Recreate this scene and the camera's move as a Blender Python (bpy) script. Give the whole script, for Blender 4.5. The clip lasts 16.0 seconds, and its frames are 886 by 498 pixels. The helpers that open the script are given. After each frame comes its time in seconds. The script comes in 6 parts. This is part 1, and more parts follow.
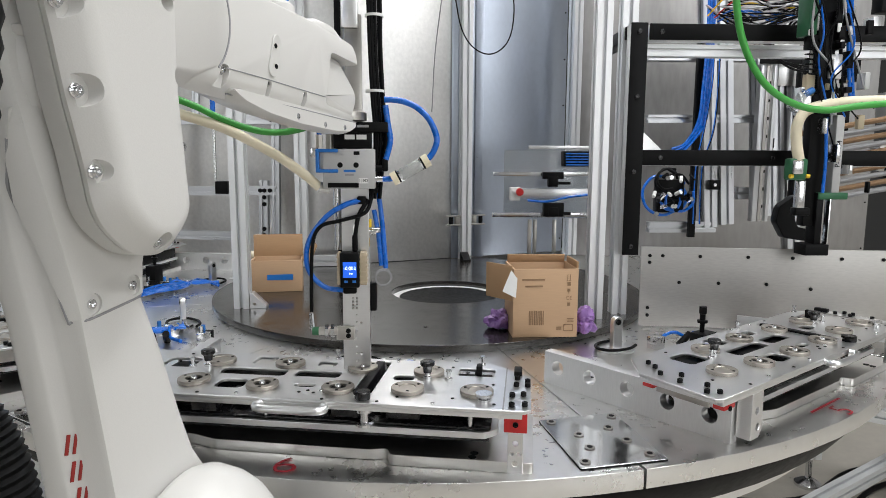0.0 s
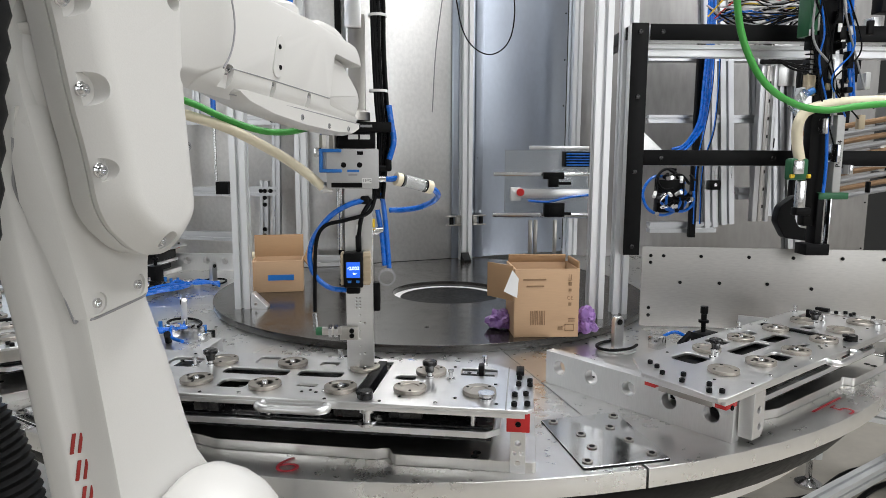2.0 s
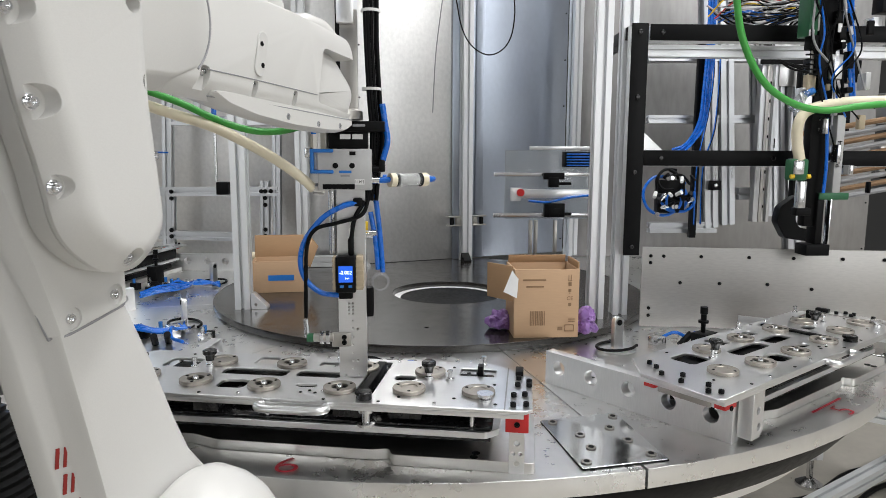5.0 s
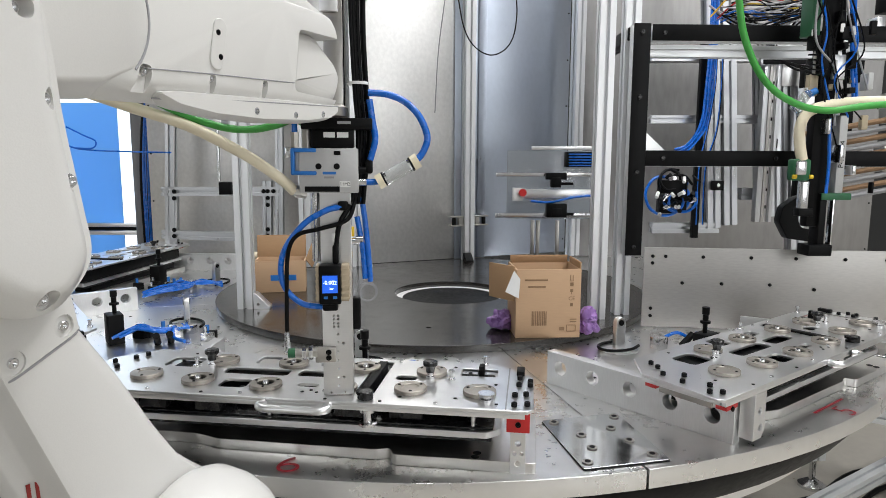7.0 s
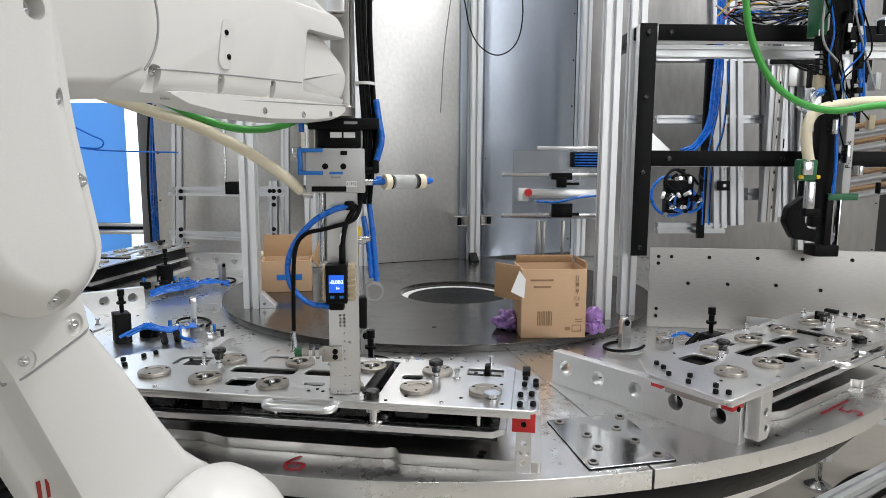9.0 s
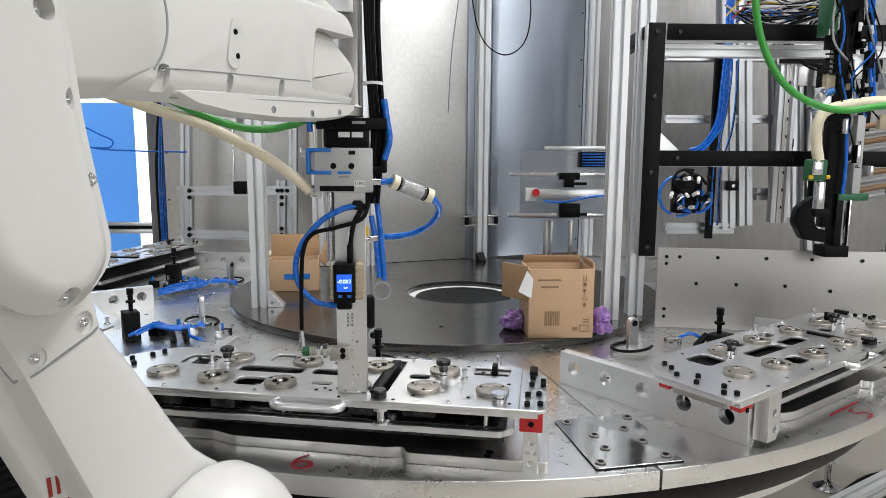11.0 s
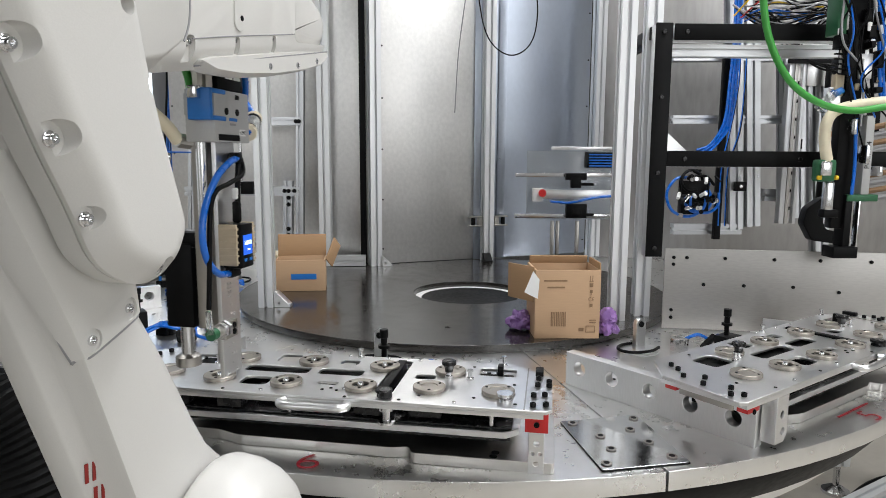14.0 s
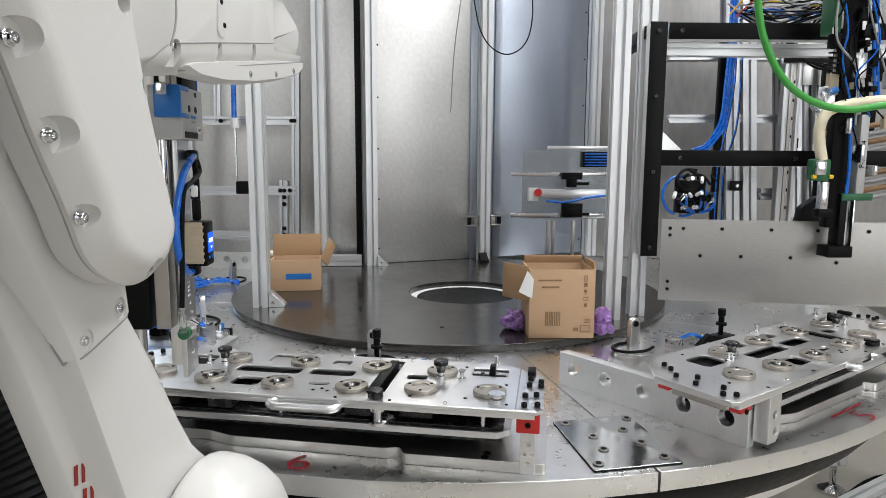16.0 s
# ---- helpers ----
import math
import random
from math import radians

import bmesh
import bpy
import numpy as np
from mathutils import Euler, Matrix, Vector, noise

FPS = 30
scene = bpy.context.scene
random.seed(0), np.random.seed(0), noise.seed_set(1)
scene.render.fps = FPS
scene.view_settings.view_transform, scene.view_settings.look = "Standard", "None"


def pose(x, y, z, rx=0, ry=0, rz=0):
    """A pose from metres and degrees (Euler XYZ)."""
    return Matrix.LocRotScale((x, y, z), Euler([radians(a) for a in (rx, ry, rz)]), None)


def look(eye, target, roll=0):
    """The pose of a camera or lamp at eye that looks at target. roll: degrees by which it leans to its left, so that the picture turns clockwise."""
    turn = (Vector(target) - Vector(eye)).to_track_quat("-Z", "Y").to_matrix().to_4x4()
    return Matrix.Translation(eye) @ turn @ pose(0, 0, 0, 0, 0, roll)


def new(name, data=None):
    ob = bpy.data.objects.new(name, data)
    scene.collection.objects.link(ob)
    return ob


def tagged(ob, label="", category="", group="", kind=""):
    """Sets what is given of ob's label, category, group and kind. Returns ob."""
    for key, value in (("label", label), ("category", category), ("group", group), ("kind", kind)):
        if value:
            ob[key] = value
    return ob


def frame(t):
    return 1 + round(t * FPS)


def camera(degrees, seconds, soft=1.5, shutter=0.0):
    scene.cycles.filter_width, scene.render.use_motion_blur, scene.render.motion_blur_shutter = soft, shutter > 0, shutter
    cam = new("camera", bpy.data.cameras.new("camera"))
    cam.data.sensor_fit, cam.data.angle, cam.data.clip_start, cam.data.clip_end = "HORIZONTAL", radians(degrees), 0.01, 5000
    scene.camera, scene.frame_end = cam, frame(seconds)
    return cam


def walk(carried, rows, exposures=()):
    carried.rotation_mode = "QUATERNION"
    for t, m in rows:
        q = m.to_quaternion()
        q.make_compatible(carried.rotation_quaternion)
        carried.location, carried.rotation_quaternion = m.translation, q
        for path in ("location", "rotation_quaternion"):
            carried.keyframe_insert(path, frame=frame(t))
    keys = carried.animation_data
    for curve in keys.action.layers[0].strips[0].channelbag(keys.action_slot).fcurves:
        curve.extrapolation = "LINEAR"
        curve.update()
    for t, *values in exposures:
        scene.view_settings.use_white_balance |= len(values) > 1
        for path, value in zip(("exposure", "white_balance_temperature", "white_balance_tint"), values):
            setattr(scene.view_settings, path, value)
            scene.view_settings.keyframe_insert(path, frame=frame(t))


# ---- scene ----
cam = camera(68.57, 16.0, soft=0.5, shutter=0.4)
PATH = [
    (0, pose(-0.0341, -2.1222, 1.2898, 82.135, 0, -2.053) @ pose(0, 0, 0, 0, 0, 0.227)),
    (0.5, pose(-0.0346, -2.1220, 1.2896, 82.133, 0, -2.081) @ pose(0, 0, 0, 0, 0, 0.230)),
    (1, pose(-0.0351, -2.1227, 1.2894, 82.137, 0, -2.083) @ pose(0, 0, 0, 0, 0, 0.216)),
    (1.5, pose(-0.0372, -2.1232, 1.2892, 82.146, 0, -2.098) @ pose(0, 0, 0, 0, 0, 0.224)),
    (2, pose(-0.0384, -2.1234, 1.2886, 82.191, 0, -2.099) @ pose(0, 0, 0, 0, 0, 0.198)),
    (2.5, pose(-0.0381, -2.1229, 1.2885, 82.177, 0, -2.065) @ pose(0, 0, 0, 0, 0, 0.184)),
    (3, pose(-0.0368, -2.1223, 1.2882, 82.178, 0, -2.009) @ pose(0, 0, 0, 0, 0, 0.174)),
    (3.5, pose(-0.0354, -2.1232, 1.2889, 82.167, 0, -1.973) @ pose(0, 0, 0, 0, 0, 0.188)),
    (4, pose(-0.0364, -2.1235, 1.2885, 82.196, 0, -2.039) @ pose(0, 0, 0, 0, 0, 0.210)),
    (6.5, pose(-0.0333, -2.1244, 1.2902, 82.208, 0, -1.849) @ pose(0, 0, 0, 0, 0, 0.156)),
    (7, pose(-0.0337, -2.1250, 1.2896, 82.200, 0, -1.773) @ pose(0, 0, 0, 0, 0, 0.201)),
    (7.5, pose(-0.0342, -2.1255, 1.2888, 82.224, 0, -1.696) @ pose(0, 0, 0, 0, 0, 0.219)),
    (8, pose(-0.0339, -2.1262, 1.2889, 82.222, 0, -1.560) @ pose(0, 0, 0, 0, 0, 0.212)),
    (8.5, pose(-0.0343, -2.1262, 1.2892, 82.197, 0, -1.429) @ pose(0, 0, 0, 0, 0, 0.207)),
    (9, pose(-0.0351, -2.1276, 1.2898, 82.191, 0, -1.319) @ pose(0, 0, 0, 0, 0, 0.230)),
    (11.5, pose(-0.0359, -2.1284, 1.2893, 82.176, 0, -0.560) @ pose(0, 0, 0, 0, 0, 0.274)),
    (12, pose(-0.0356, -2.1283, 1.2888, 82.210, 0, -0.466) @ pose(0, 0, 0, 0, 0, 0.275)),
    (12.5, pose(-0.0352, -2.1286, 1.2893, 82.213, 0, -0.386) @ pose(0, 0, 0, 0, 0, 0.266)),
    (13, pose(-0.0361, -2.1284, 1.2900, 82.194, 0, -0.321) @ pose(0, 0, 0, 0, 0, 0.319)),
    (13.5, pose(-0.0357, -2.1284, 1.2893, 82.218, 0, -0.215) @ pose(0, 0, 0, 0, 0, 0.301)),
    (14, pose(-0.0345, -2.1284, 1.2891, 82.222, 0, -0.088) @ pose(0, 0, 0, 0, 0, 0.288)),
    (14.5, pose(-0.0331, -2.1283, 1.2895, 82.209, 0, -0.025) @ pose(0, 0, 0, 0, 0, 0.287)),
    (15, pose(-0.0311, -2.1268, 1.2889, 82.218, 0, -0.043) @ pose(0, 0, 0, 0, 0, 0.270)),
    (15.5, pose(-0.0270, -2.1253, 1.2889, 82.199, 0, -0.071) @ pose(0, 0, 0, 0, 0, 0.219)),
    (16, pose(-0.0234, -2.1243, 1.2889, 82.180, 0, -0.194) @ pose(0, 0, 0, 0, 0, 0.254)),
]
walk(cam, PATH)
scene.view_settings.exposure = -0.28

# ---- world and lights ----
TZ = 0.85            # top of the rotary table
DZ = TZ + 0.019      # top of the black centre disc
TURN = -9.5          # turn of station 6 about the table's axis

world = bpy.data.worlds.new("world")
scene.world = world
world.use_nodes = True
wn = world.node_tree.nodes
sky = wn.new("ShaderNodeTexSky")
sky.sky_type = "NISHITA"
sky.sun_disc = False
sky.sun_elevation, sky.sun_rotation = radians(35), radians(-60)
wn["Background"].inputs[1].default_value = 0.1
world.node_tree.links.new(sky.outputs[0], wn["Background"].inputs[0])


def area_lamp(name, eye, target, sx, sy, watts, colour):
    data = bpy.data.lights.new(name, "AREA")
    data.shape, data.size, data.size_y, data.energy, data.color = "RECTANGLE", sx, sy, watts, colour
    ob = new(name, data)
    ob.matrix_world = look(eye, target)
    return ob


WHITE = (0.99, 0.995, 1.0)
# overhead lamps out of view; the last is extra, to brighten panels and table
LAMPS = [(-1.9, -2.6, 5), (0.2, -2.6, 24), (2.3, -2.6, 62), (-1.9, 0.3, 26), (0.2, 0.1, 30), (2.3, 0.3, 40), (1.15, -1.3, 70)]
for lx, ly, watts in LAMPS:
    area_lamp("ceiling_lamp", (lx, ly, 3.92), (lx, ly, 0), 0.5, 1.6, watts, WHITE)
# added fill lamps with no window behind them, to brighten panels and robot
area_lamp("fill_light", (-4.3, 0.2, 2.1), (0, -0.8, 1.1), 3.2, 2.4, 18, (0.93, 0.97, 1.0))
area_lamp("fill_light", (3.3, -6.4, 2.3), (0.3, 0, 1.5), 4.8, 2.6, 118, (0.97, 0.99, 1.0))
area_lamp("fill_light", (-2.7, -6.7, 2.4), (-0.6, 0, 1.5), 2.4, 2.6, 46, (0.97, 0.99, 1.0))


# ---- materials ----
def material(name):
    m = bpy.data.materials.new(name)
    m.use_nodes = True
    return m, m.node_tree.nodes, m.node_tree.links, m.node_tree.nodes["Principled BSDF"]


def surface(name, colour, rough=0.5, metal=0.0, vary=0.12, grain=60.0, bump=0.05, stretch=(1, 1, 1), stain=4.0, rough_vary=0.12, coat=0.0, spec=0.5):
    """A surface whose colour, roughness and relief vary at a fine and a coarse scale."""
    m, n, l, b = material(name)
    tc = n.new("ShaderNodeTexCoord")
    mp = n.new("ShaderNodeMapping")
    mp.inputs["Scale"].default_value = stretch
    l.new(tc.outputs["Object"], mp.inputs["Vector"])
    fine = n.new("ShaderNodeTexNoise")
    fine.inputs["Scale"].default_value, fine.inputs["Detail"].default_value = grain, 6
    l.new(mp.outputs[0], fine.inputs["Vector"])
    big = n.new("ShaderNodeTexNoise")
    big.inputs["Scale"].default_value, big.inputs["Detail"].default_value = stain, 5
    l.new(tc.outputs["Object"], big.inputs["Vector"])
    mix = n.new("ShaderNodeMath")
    mix.operation = "MULTIPLY_ADD"
    l.new(fine.outputs["Fac"], mix.inputs[0])
    mix.inputs[1].default_value = 0.5
    half = n.new("ShaderNodeMath")
    half.operation = "MULTIPLY"
    l.new(big.outputs["Fac"], half.inputs[0])
    half.inputs[1].default_value = 0.5
    l.new(half.outputs[0], mix.inputs[2])
    ramp = n.new("ShaderNodeMapRange")
    ramp.inputs["From Min"].default_value, ramp.inputs["From Max"].default_value = 0.3, 0.7
    ramp.inputs["To Min"].default_value, ramp.inputs["To Max"].default_value = 1 - vary, 1 + vary
    l.new(mix.outputs[0], ramp.inputs["Value"])
    tint = n.new("ShaderNodeVectorMath")
    tint.operation = "SCALE"
    tint.inputs[0].default_value = colour
    l.new(ramp.outputs[0], tint.inputs["Scale"])
    l.new(tint.outputs[0], b.inputs["Base Color"])
    rr = n.new("ShaderNodeMapRange")
    rr.inputs["From Min"].default_value, rr.inputs["From Max"].default_value = 0.3, 0.7
    rr.inputs["To Min"].default_value, rr.inputs["To Max"].default_value = max(0.02, rough - rough_vary), min(1, rough + rough_vary)
    l.new(mix.outputs[0], rr.inputs["Value"])
    l.new(rr.outputs[0], b.inputs["Roughness"])
    b.inputs["Metallic"].default_value = metal
    b.inputs["Coat Weight"].default_value = coat
    b.inputs["Specular IOR Level"].default_value = spec
    if bump:
        bp = n.new("ShaderNodeBump")
        bp.inputs["Strength"].default_value, bp.inputs["Distance"].default_value = bump, 0.002
        l.new(fine.outputs["Fac"], bp.inputs["Height"])
        l.new(bp.outputs[0], b.inputs["Normal"])
    return m


def glass(name, colour, rough=0.05, alpha=1.0):
    m, n, l, b = material(name)
    b.inputs["Base Color"].default_value = (*colour, 1)
    b.inputs["Roughness"].default_value = rough
    b.inputs["Transmission Weight"].default_value = alpha
    b.inputs["IOR"].default_value = 1.45
    return m


def glow(name, colour, strength):
    m, n, l, b = material(name)
    b.inputs["Base Color"].default_value = (*colour, 1)
    b.inputs["Emission Color"].default_value = (*colour, 1)
    b.inputs["Emission Strength"].default_value = strength
    return m


ALU = surface("milled_aluminium", (0.84, 0.84, 0.845), 0.30, 1.0, 0.035, 60, 0.004, (1, 9, 1), 5, 0.03)
ALU_ROUGH = surface("sawn_aluminium", (0.86, 0.86, 0.86), 0.42, 1.0, 0.06, 60, 0.02, (9, 1, 1), 6, 0.08)
ALU_TABLE = surface("table_aluminium", (0.86, 0.855, 0.845), 0.29, 1.0, 0.04, 50, 0.004, (1, 1, 1), 4, 0.04)
PROFILE = surface("anodised_profile", (0.76, 0.77, 0.78), 0.38, 0.6, 0.05, 80, 0.01, (1, 1, 0.05), 3)
PROFILE_DULL = surface("dull_profile", (0.58, 0.59, 0.61), 0.34, 0.95, 0.05, 80, 0.01, (1, 1, 0.05), 3)
SHEET = surface("brushed_steel_sheet", (0.82, 0.81, 0.795), 0.42, 1.0, 0.12, 70, 0.05, (1, 1, 0.8), 2.2, 0.1)
SHEET_BLUE = surface("film_covered_steel_sheet", (0.50, 0.55, 0.64), 0.34, 1.0, 0.06, 60, 0.03, (1, 1, 0.6), 2.0, 0.08)
MIRROR = surface("polished_plate", (0.88, 0.89, 0.90), 0.11, 1.0, 0.05, 30, 0.01, (1, 1, 1), 12, 0.05)
STEEL = surface("turned_steel", (0.50, 0.48, 0.45), 0.33, 1.0, 0.06, 120, 0.01, (1, 1, 1), 8, 0.06)
RINGM = surface("ground_steel_ring", (0.40, 0.37, 0.33), 0.42, 1.0, 0.08, 160, 0.02, (1, 1, 1), 30, 0.06)
CHROME = surface("bright_screw_steel", (0.75, 0.75, 0.76), 0.2, 1.0, 0.05, 90, 0.0)
ROBOT = surface("warm_white_robot_paint", (0.665, 0.655, 0.632), 0.34, 0.0, 0.025, 900, 0.06, (1, 1, 1), 3, 0.05, 0.15)
DISC = surface("black_plastic_disc", (0.020, 0.0175, 0.0155), 0.19, 0.0, 0.22, 30, 0.04, (1, 1, 1), 5, 0.10, spec=0.85)
BLACK = surface("black_plastic", (0.004, 0.004, 0.0044), 0.42, 0.0, 0.3, 90, 0.04, spec=0.12)
BLACKM = surface("black_anodised", (0.005, 0.005, 0.0054), 0.40, 0.0, 0.25, 60, 0.04, spec=0.12)
RUBBER = surface("black_rubber", (0.007, 0.007, 0.0075), 0.55, 0.0, 0.3, 60, 0.05, spec=0.18)
BLACK_GLOSS = surface("glossy_black_plastic", (0.008, 0.008, 0.009), 0.25, 0.0, 0.3, 60, 0.05, spec=0.5)
POCKET = surface("polished_pocket_aluminium", (0.76, 0.745, 0.72), 0.31, 1.0, 0.08, 40, 0.002, (1, 1, 1), 7, 0.03)
CARD = surface("cardboard", (0.50, 0.33, 0.20), 0.85, 0.0, 0.07, 35, 0.1, (1, 1, 12), 6)
CARD_IN = surface("cardboard_flap", (0.42, 0.26, 0.14), 0.85, 0.0, 0.08, 35, 0.1, (1, 1, 12), 6)
CARD_DARK = surface("box_print", (0.26, 0.16, 0.09), 0.85, 0.0, 0.15, 60, 0.0)
PAPER = surface("white_paper", (0.75, 0.75, 0.74), 0.7, 0.0, 0.03, 60, 0.0)
PURPLE = surface("purple_plastic_bag", (0.25, 0.13, 0.36), 0.3, 0.0, 0.3, 25, 0.4)
BLUE = surface("blue_tubing", (0.004, 0.125, 0.56), 0.28, 0.0, 0.1, 60, 0.0, coat=0.3)
BLUE_BODY = surface("blue_plastic", (0.015, 0.16, 0.52), 0.4, 0.0, 0.08, 80, 0.02)
GREEN = surface("green_hose", (0.05, 0.32, 0.05), 0.4, 0.0, 0.1, 60, 0.02)
CREAM = surface("cream_hose", (0.80, 0.72, 0.54), 0.45, 0.0, 0.06, 60, 0.02)
RED = surface("red_block", (0.55, 0.02, 0.02), 0.4, 0.0, 0.1, 60, 0.0)
RED_PAINT = surface("red_engraving", (0.26, 0.01, 0.02), 0.5, 0.0, 0.2, 200, 0.0)
ORANGE = surface("red_lettering", (0.30, 0.016, 0.012), 0.5, 0.0, 0.05, 100, 0.0)
GREY_BODY = surface("grey_valve_casting", (0.48, 0.48, 0.48), 0.45, 0.3, 0.05, 200, 0.05)
PCB = surface("green_board", (0.02, 0.12, 0.05), 0.45, 0.0, 0.2, 100, 0.0)
TAN = surface("beige_connector", (0.46, 0.38, 0.27), 0.55, 0.0, 0.1, 80, 0.05)
YELLOW = surface("yellow_ferrule", (0.75, 0.50, 0.02), 0.45, 0.0, 0.08, 80, 0.0)
CABLE_GREY = surface("grey_cable", (0.30, 0.30, 0.31), 0.5, 0.0, 0.1, 60, 0.0)
FLOOR = surface("pale_floor_coating", (0.46, 0.43, 0.38), 0.35, 0.0, 0.12, 25, 0.03, (1, 1, 1), 1.5)
WALL = surface("dark_shell_paint", (0.07, 0.07, 0.07), 0.8, 0.0, 0.06, 20, 0.03, (1, 1, 1), 0.8)
# the steel sheet again, with the rear-right corner's shade put into its colour
SHEET_SHADED = surface("shaded_steel_sheet", (0.37, 0.362, 0.355), 0.50, 1.0, 0.2, 45, 0.06, (1, 1, 0.25), 2.2, 0.1)
BARE = surface("bare_steel_cover", (0.46, 0.447, 0.43), 0.46, 1.0, 0.14, 90, 0.04, (0.6, 1, 3), 2.5)
WALLDARK = surface("hall_dark_cladding", (0.20, 0.20, 0.21), 0.6, 0.0, 0.2, 8, 0.03, (1, 1, 0.2), 0.8)
CLEAR = glass("clear_plastic", (0.95, 0.97, 0.97), 0.08, 0.92)
BLUE_SHEET = glass("blue_film", (0.13, 0.36, 0.72), 0.55, 0.75)
LCD = glow("lit_display", (0.012, 0.10, 0.62), 1.0)
LCD_TEXT = glow("display_digits", (0.75, 0.9, 1.0), 2.2)
DAY_GLOW = glow("daylight_pane", (0.85, 0.93, 1.0), 1.7)


# ---- building helpers ----
def mesh_of(bm, name, mat, smooth=True):
    bmesh.ops.recalc_face_normals(bm, faces=bm.faces)
    me = bpy.data.meshes.new(name)
    bm.to_mesh(me)
    bm.free()
    me.materials.append(mat)
    if smooth:
        me.shade_smooth()
        me.set_sharp_from_angle(angle=radians(38))
    return me


def part(name, bm, mat, parent=None, label="", m=None):
    """Links a bmesh, or a mesh, as one object under a thing or a part."""
    me = bm if isinstance(bm, bpy.types.Mesh) else mesh_of(bm, name, mat)
    if isinstance(bm, bpy.types.Mesh) and not me.materials:
        me.materials.append(mat)
    ob = new(name, me)
    if parent is not None:
        ob.parent = parent
    if m is not None:
        ob.matrix_local = m
    if label:
        tagged(ob, label)
    return ob


def thing(name, m, label, category, group="", kind=""):
    ob = new(name)
    ob.empty_display_size = 0.05
    ob.matrix_world = m
    return tagged(ob, label, category, group, kind)


def block(bm, x0, x1, y0, y1, z0, z1, bevel=0.0015, m=None):
    r = bmesh.ops.create_cube(bm, size=1)
    bmesh.ops.scale(bm, vec=(abs(x1 - x0), abs(y1 - y0), abs(z1 - z0)), verts=r["verts"])
    bmesh.ops.translate(bm, vec=((x0 + x1) / 2, (y0 + y1) / 2, (z0 + z1) / 2), verts=r["verts"])
    vs = r["verts"]
    if bevel:
        e = list({e for v in vs for e in v.link_edges})
        g = bmesh.ops.bevel(bm, geom=e, offset=bevel, segments=2, affect="EDGES", profile=0.5)
        vs = list({v for f in g["faces"] for v in f.verts} | {v for v in vs if v.is_valid})
    if m is not None:
        bmesh.ops.transform(bm, matrix=m, verts=vs)
    return bm


def cube(x0, x1, y0, y1, z0, z1, bevel=0.0015, m=None):
    return block(bmesh.new(), x0, x1, y0, y1, z0, z1, bevel, m)


def rod(bm, p0, p1, r0, r1=None, seg=20, caps=True):
    a, b = Vector(p0), Vector(p1)
    d = b - a
    q = d.to_track_quat("Z", "Y").to_matrix().to_4x4()
    bmesh.ops.create_cone(bm, cap_ends=caps, segments=seg, radius1=r0, radius2=r0 if r1 is None else r1, depth=d.length,
                          matrix=Matrix.Translation((a + b) / 2) @ q)
    return bm


def lathe(profile, seg=28, m=None):
    """A turned piece from (radius, height) pairs about z."""
    bm = bmesh.new()
    rings = []
    for r, z in profile:
        rings.append([bm.verts.new((r * math.cos(2 * math.pi * k / seg), r * math.sin(2 * math.pi * k / seg), z)) for k in range(seg)])
    for a, b in zip(rings, rings[1:]):
        for k in range(seg):
            bm.faces.new((a[k], a[(k + 1) % seg], b[(k + 1) % seg], b[k]))
    if profile[0][0] > 1e-4 and profile[0] != profile[-1]:
        bm.faces.new(rings[0][::-1])
        bm.faces.new(rings[-1])
    if m is not None:
        bmesh.ops.transform(bm, matrix=m, verts=bm.verts)
    return bm


def spline(points, n=10):
    """A smooth line through the points."""
    p = [Vector(v) for v in points]
    p = [p[0] * 2 - p[1]] + p + [p[-1] * 2 - p[-2]]
    out = []
    for i in range(1, len(p) - 2):
        for k in range(n):
            t = k / n
            out.append(0.5 * ((2 * p[i]) + (p[i + 1] - p[i - 1]) * t + (2 * p[i - 1] - 5 * p[i] + 4 * p[i + 1] - p[i + 2]) * t * t
                              + (3 * p[i] - p[i - 1] - 3 * p[i + 1] + p[i + 2]) * t ** 3))
    out.append(p[-2])
    return out


def tube(bm, points, r, seg=10, n=10, ribs=0.0):
    """A round hose or cable through the points; ribs: depth of its corrugation."""
    line = spline(points, n)
    rings = []
    side = None
    for i, v in enumerate(line):
        d = (line[min(i + 1, len(line) - 1)] - line[max(i - 1, 0)]).normalized()
        if side is None:
            side = d.orthogonal().normalized()
        side = (side - d * side.dot(d)).normalized()
        up = d.cross(side)
        rr = r - (ribs if i % 2 else 0)
        rings.append([bm.verts.new(v + rr * (math.cos(2 * math.pi * k / seg) * side + math.sin(2 * math.pi * k / seg) * up)) for k in range(seg)])
    for a, b in zip(rings, rings[1:]):
        for k in range(seg):
            bm.faces.new((a[k], a[(k + 1) % seg], b[(k + 1) % seg], b[k]))
    bm.faces.new(rings[0][::-1])
    bm.faces.new(rings[-1])
    return bm


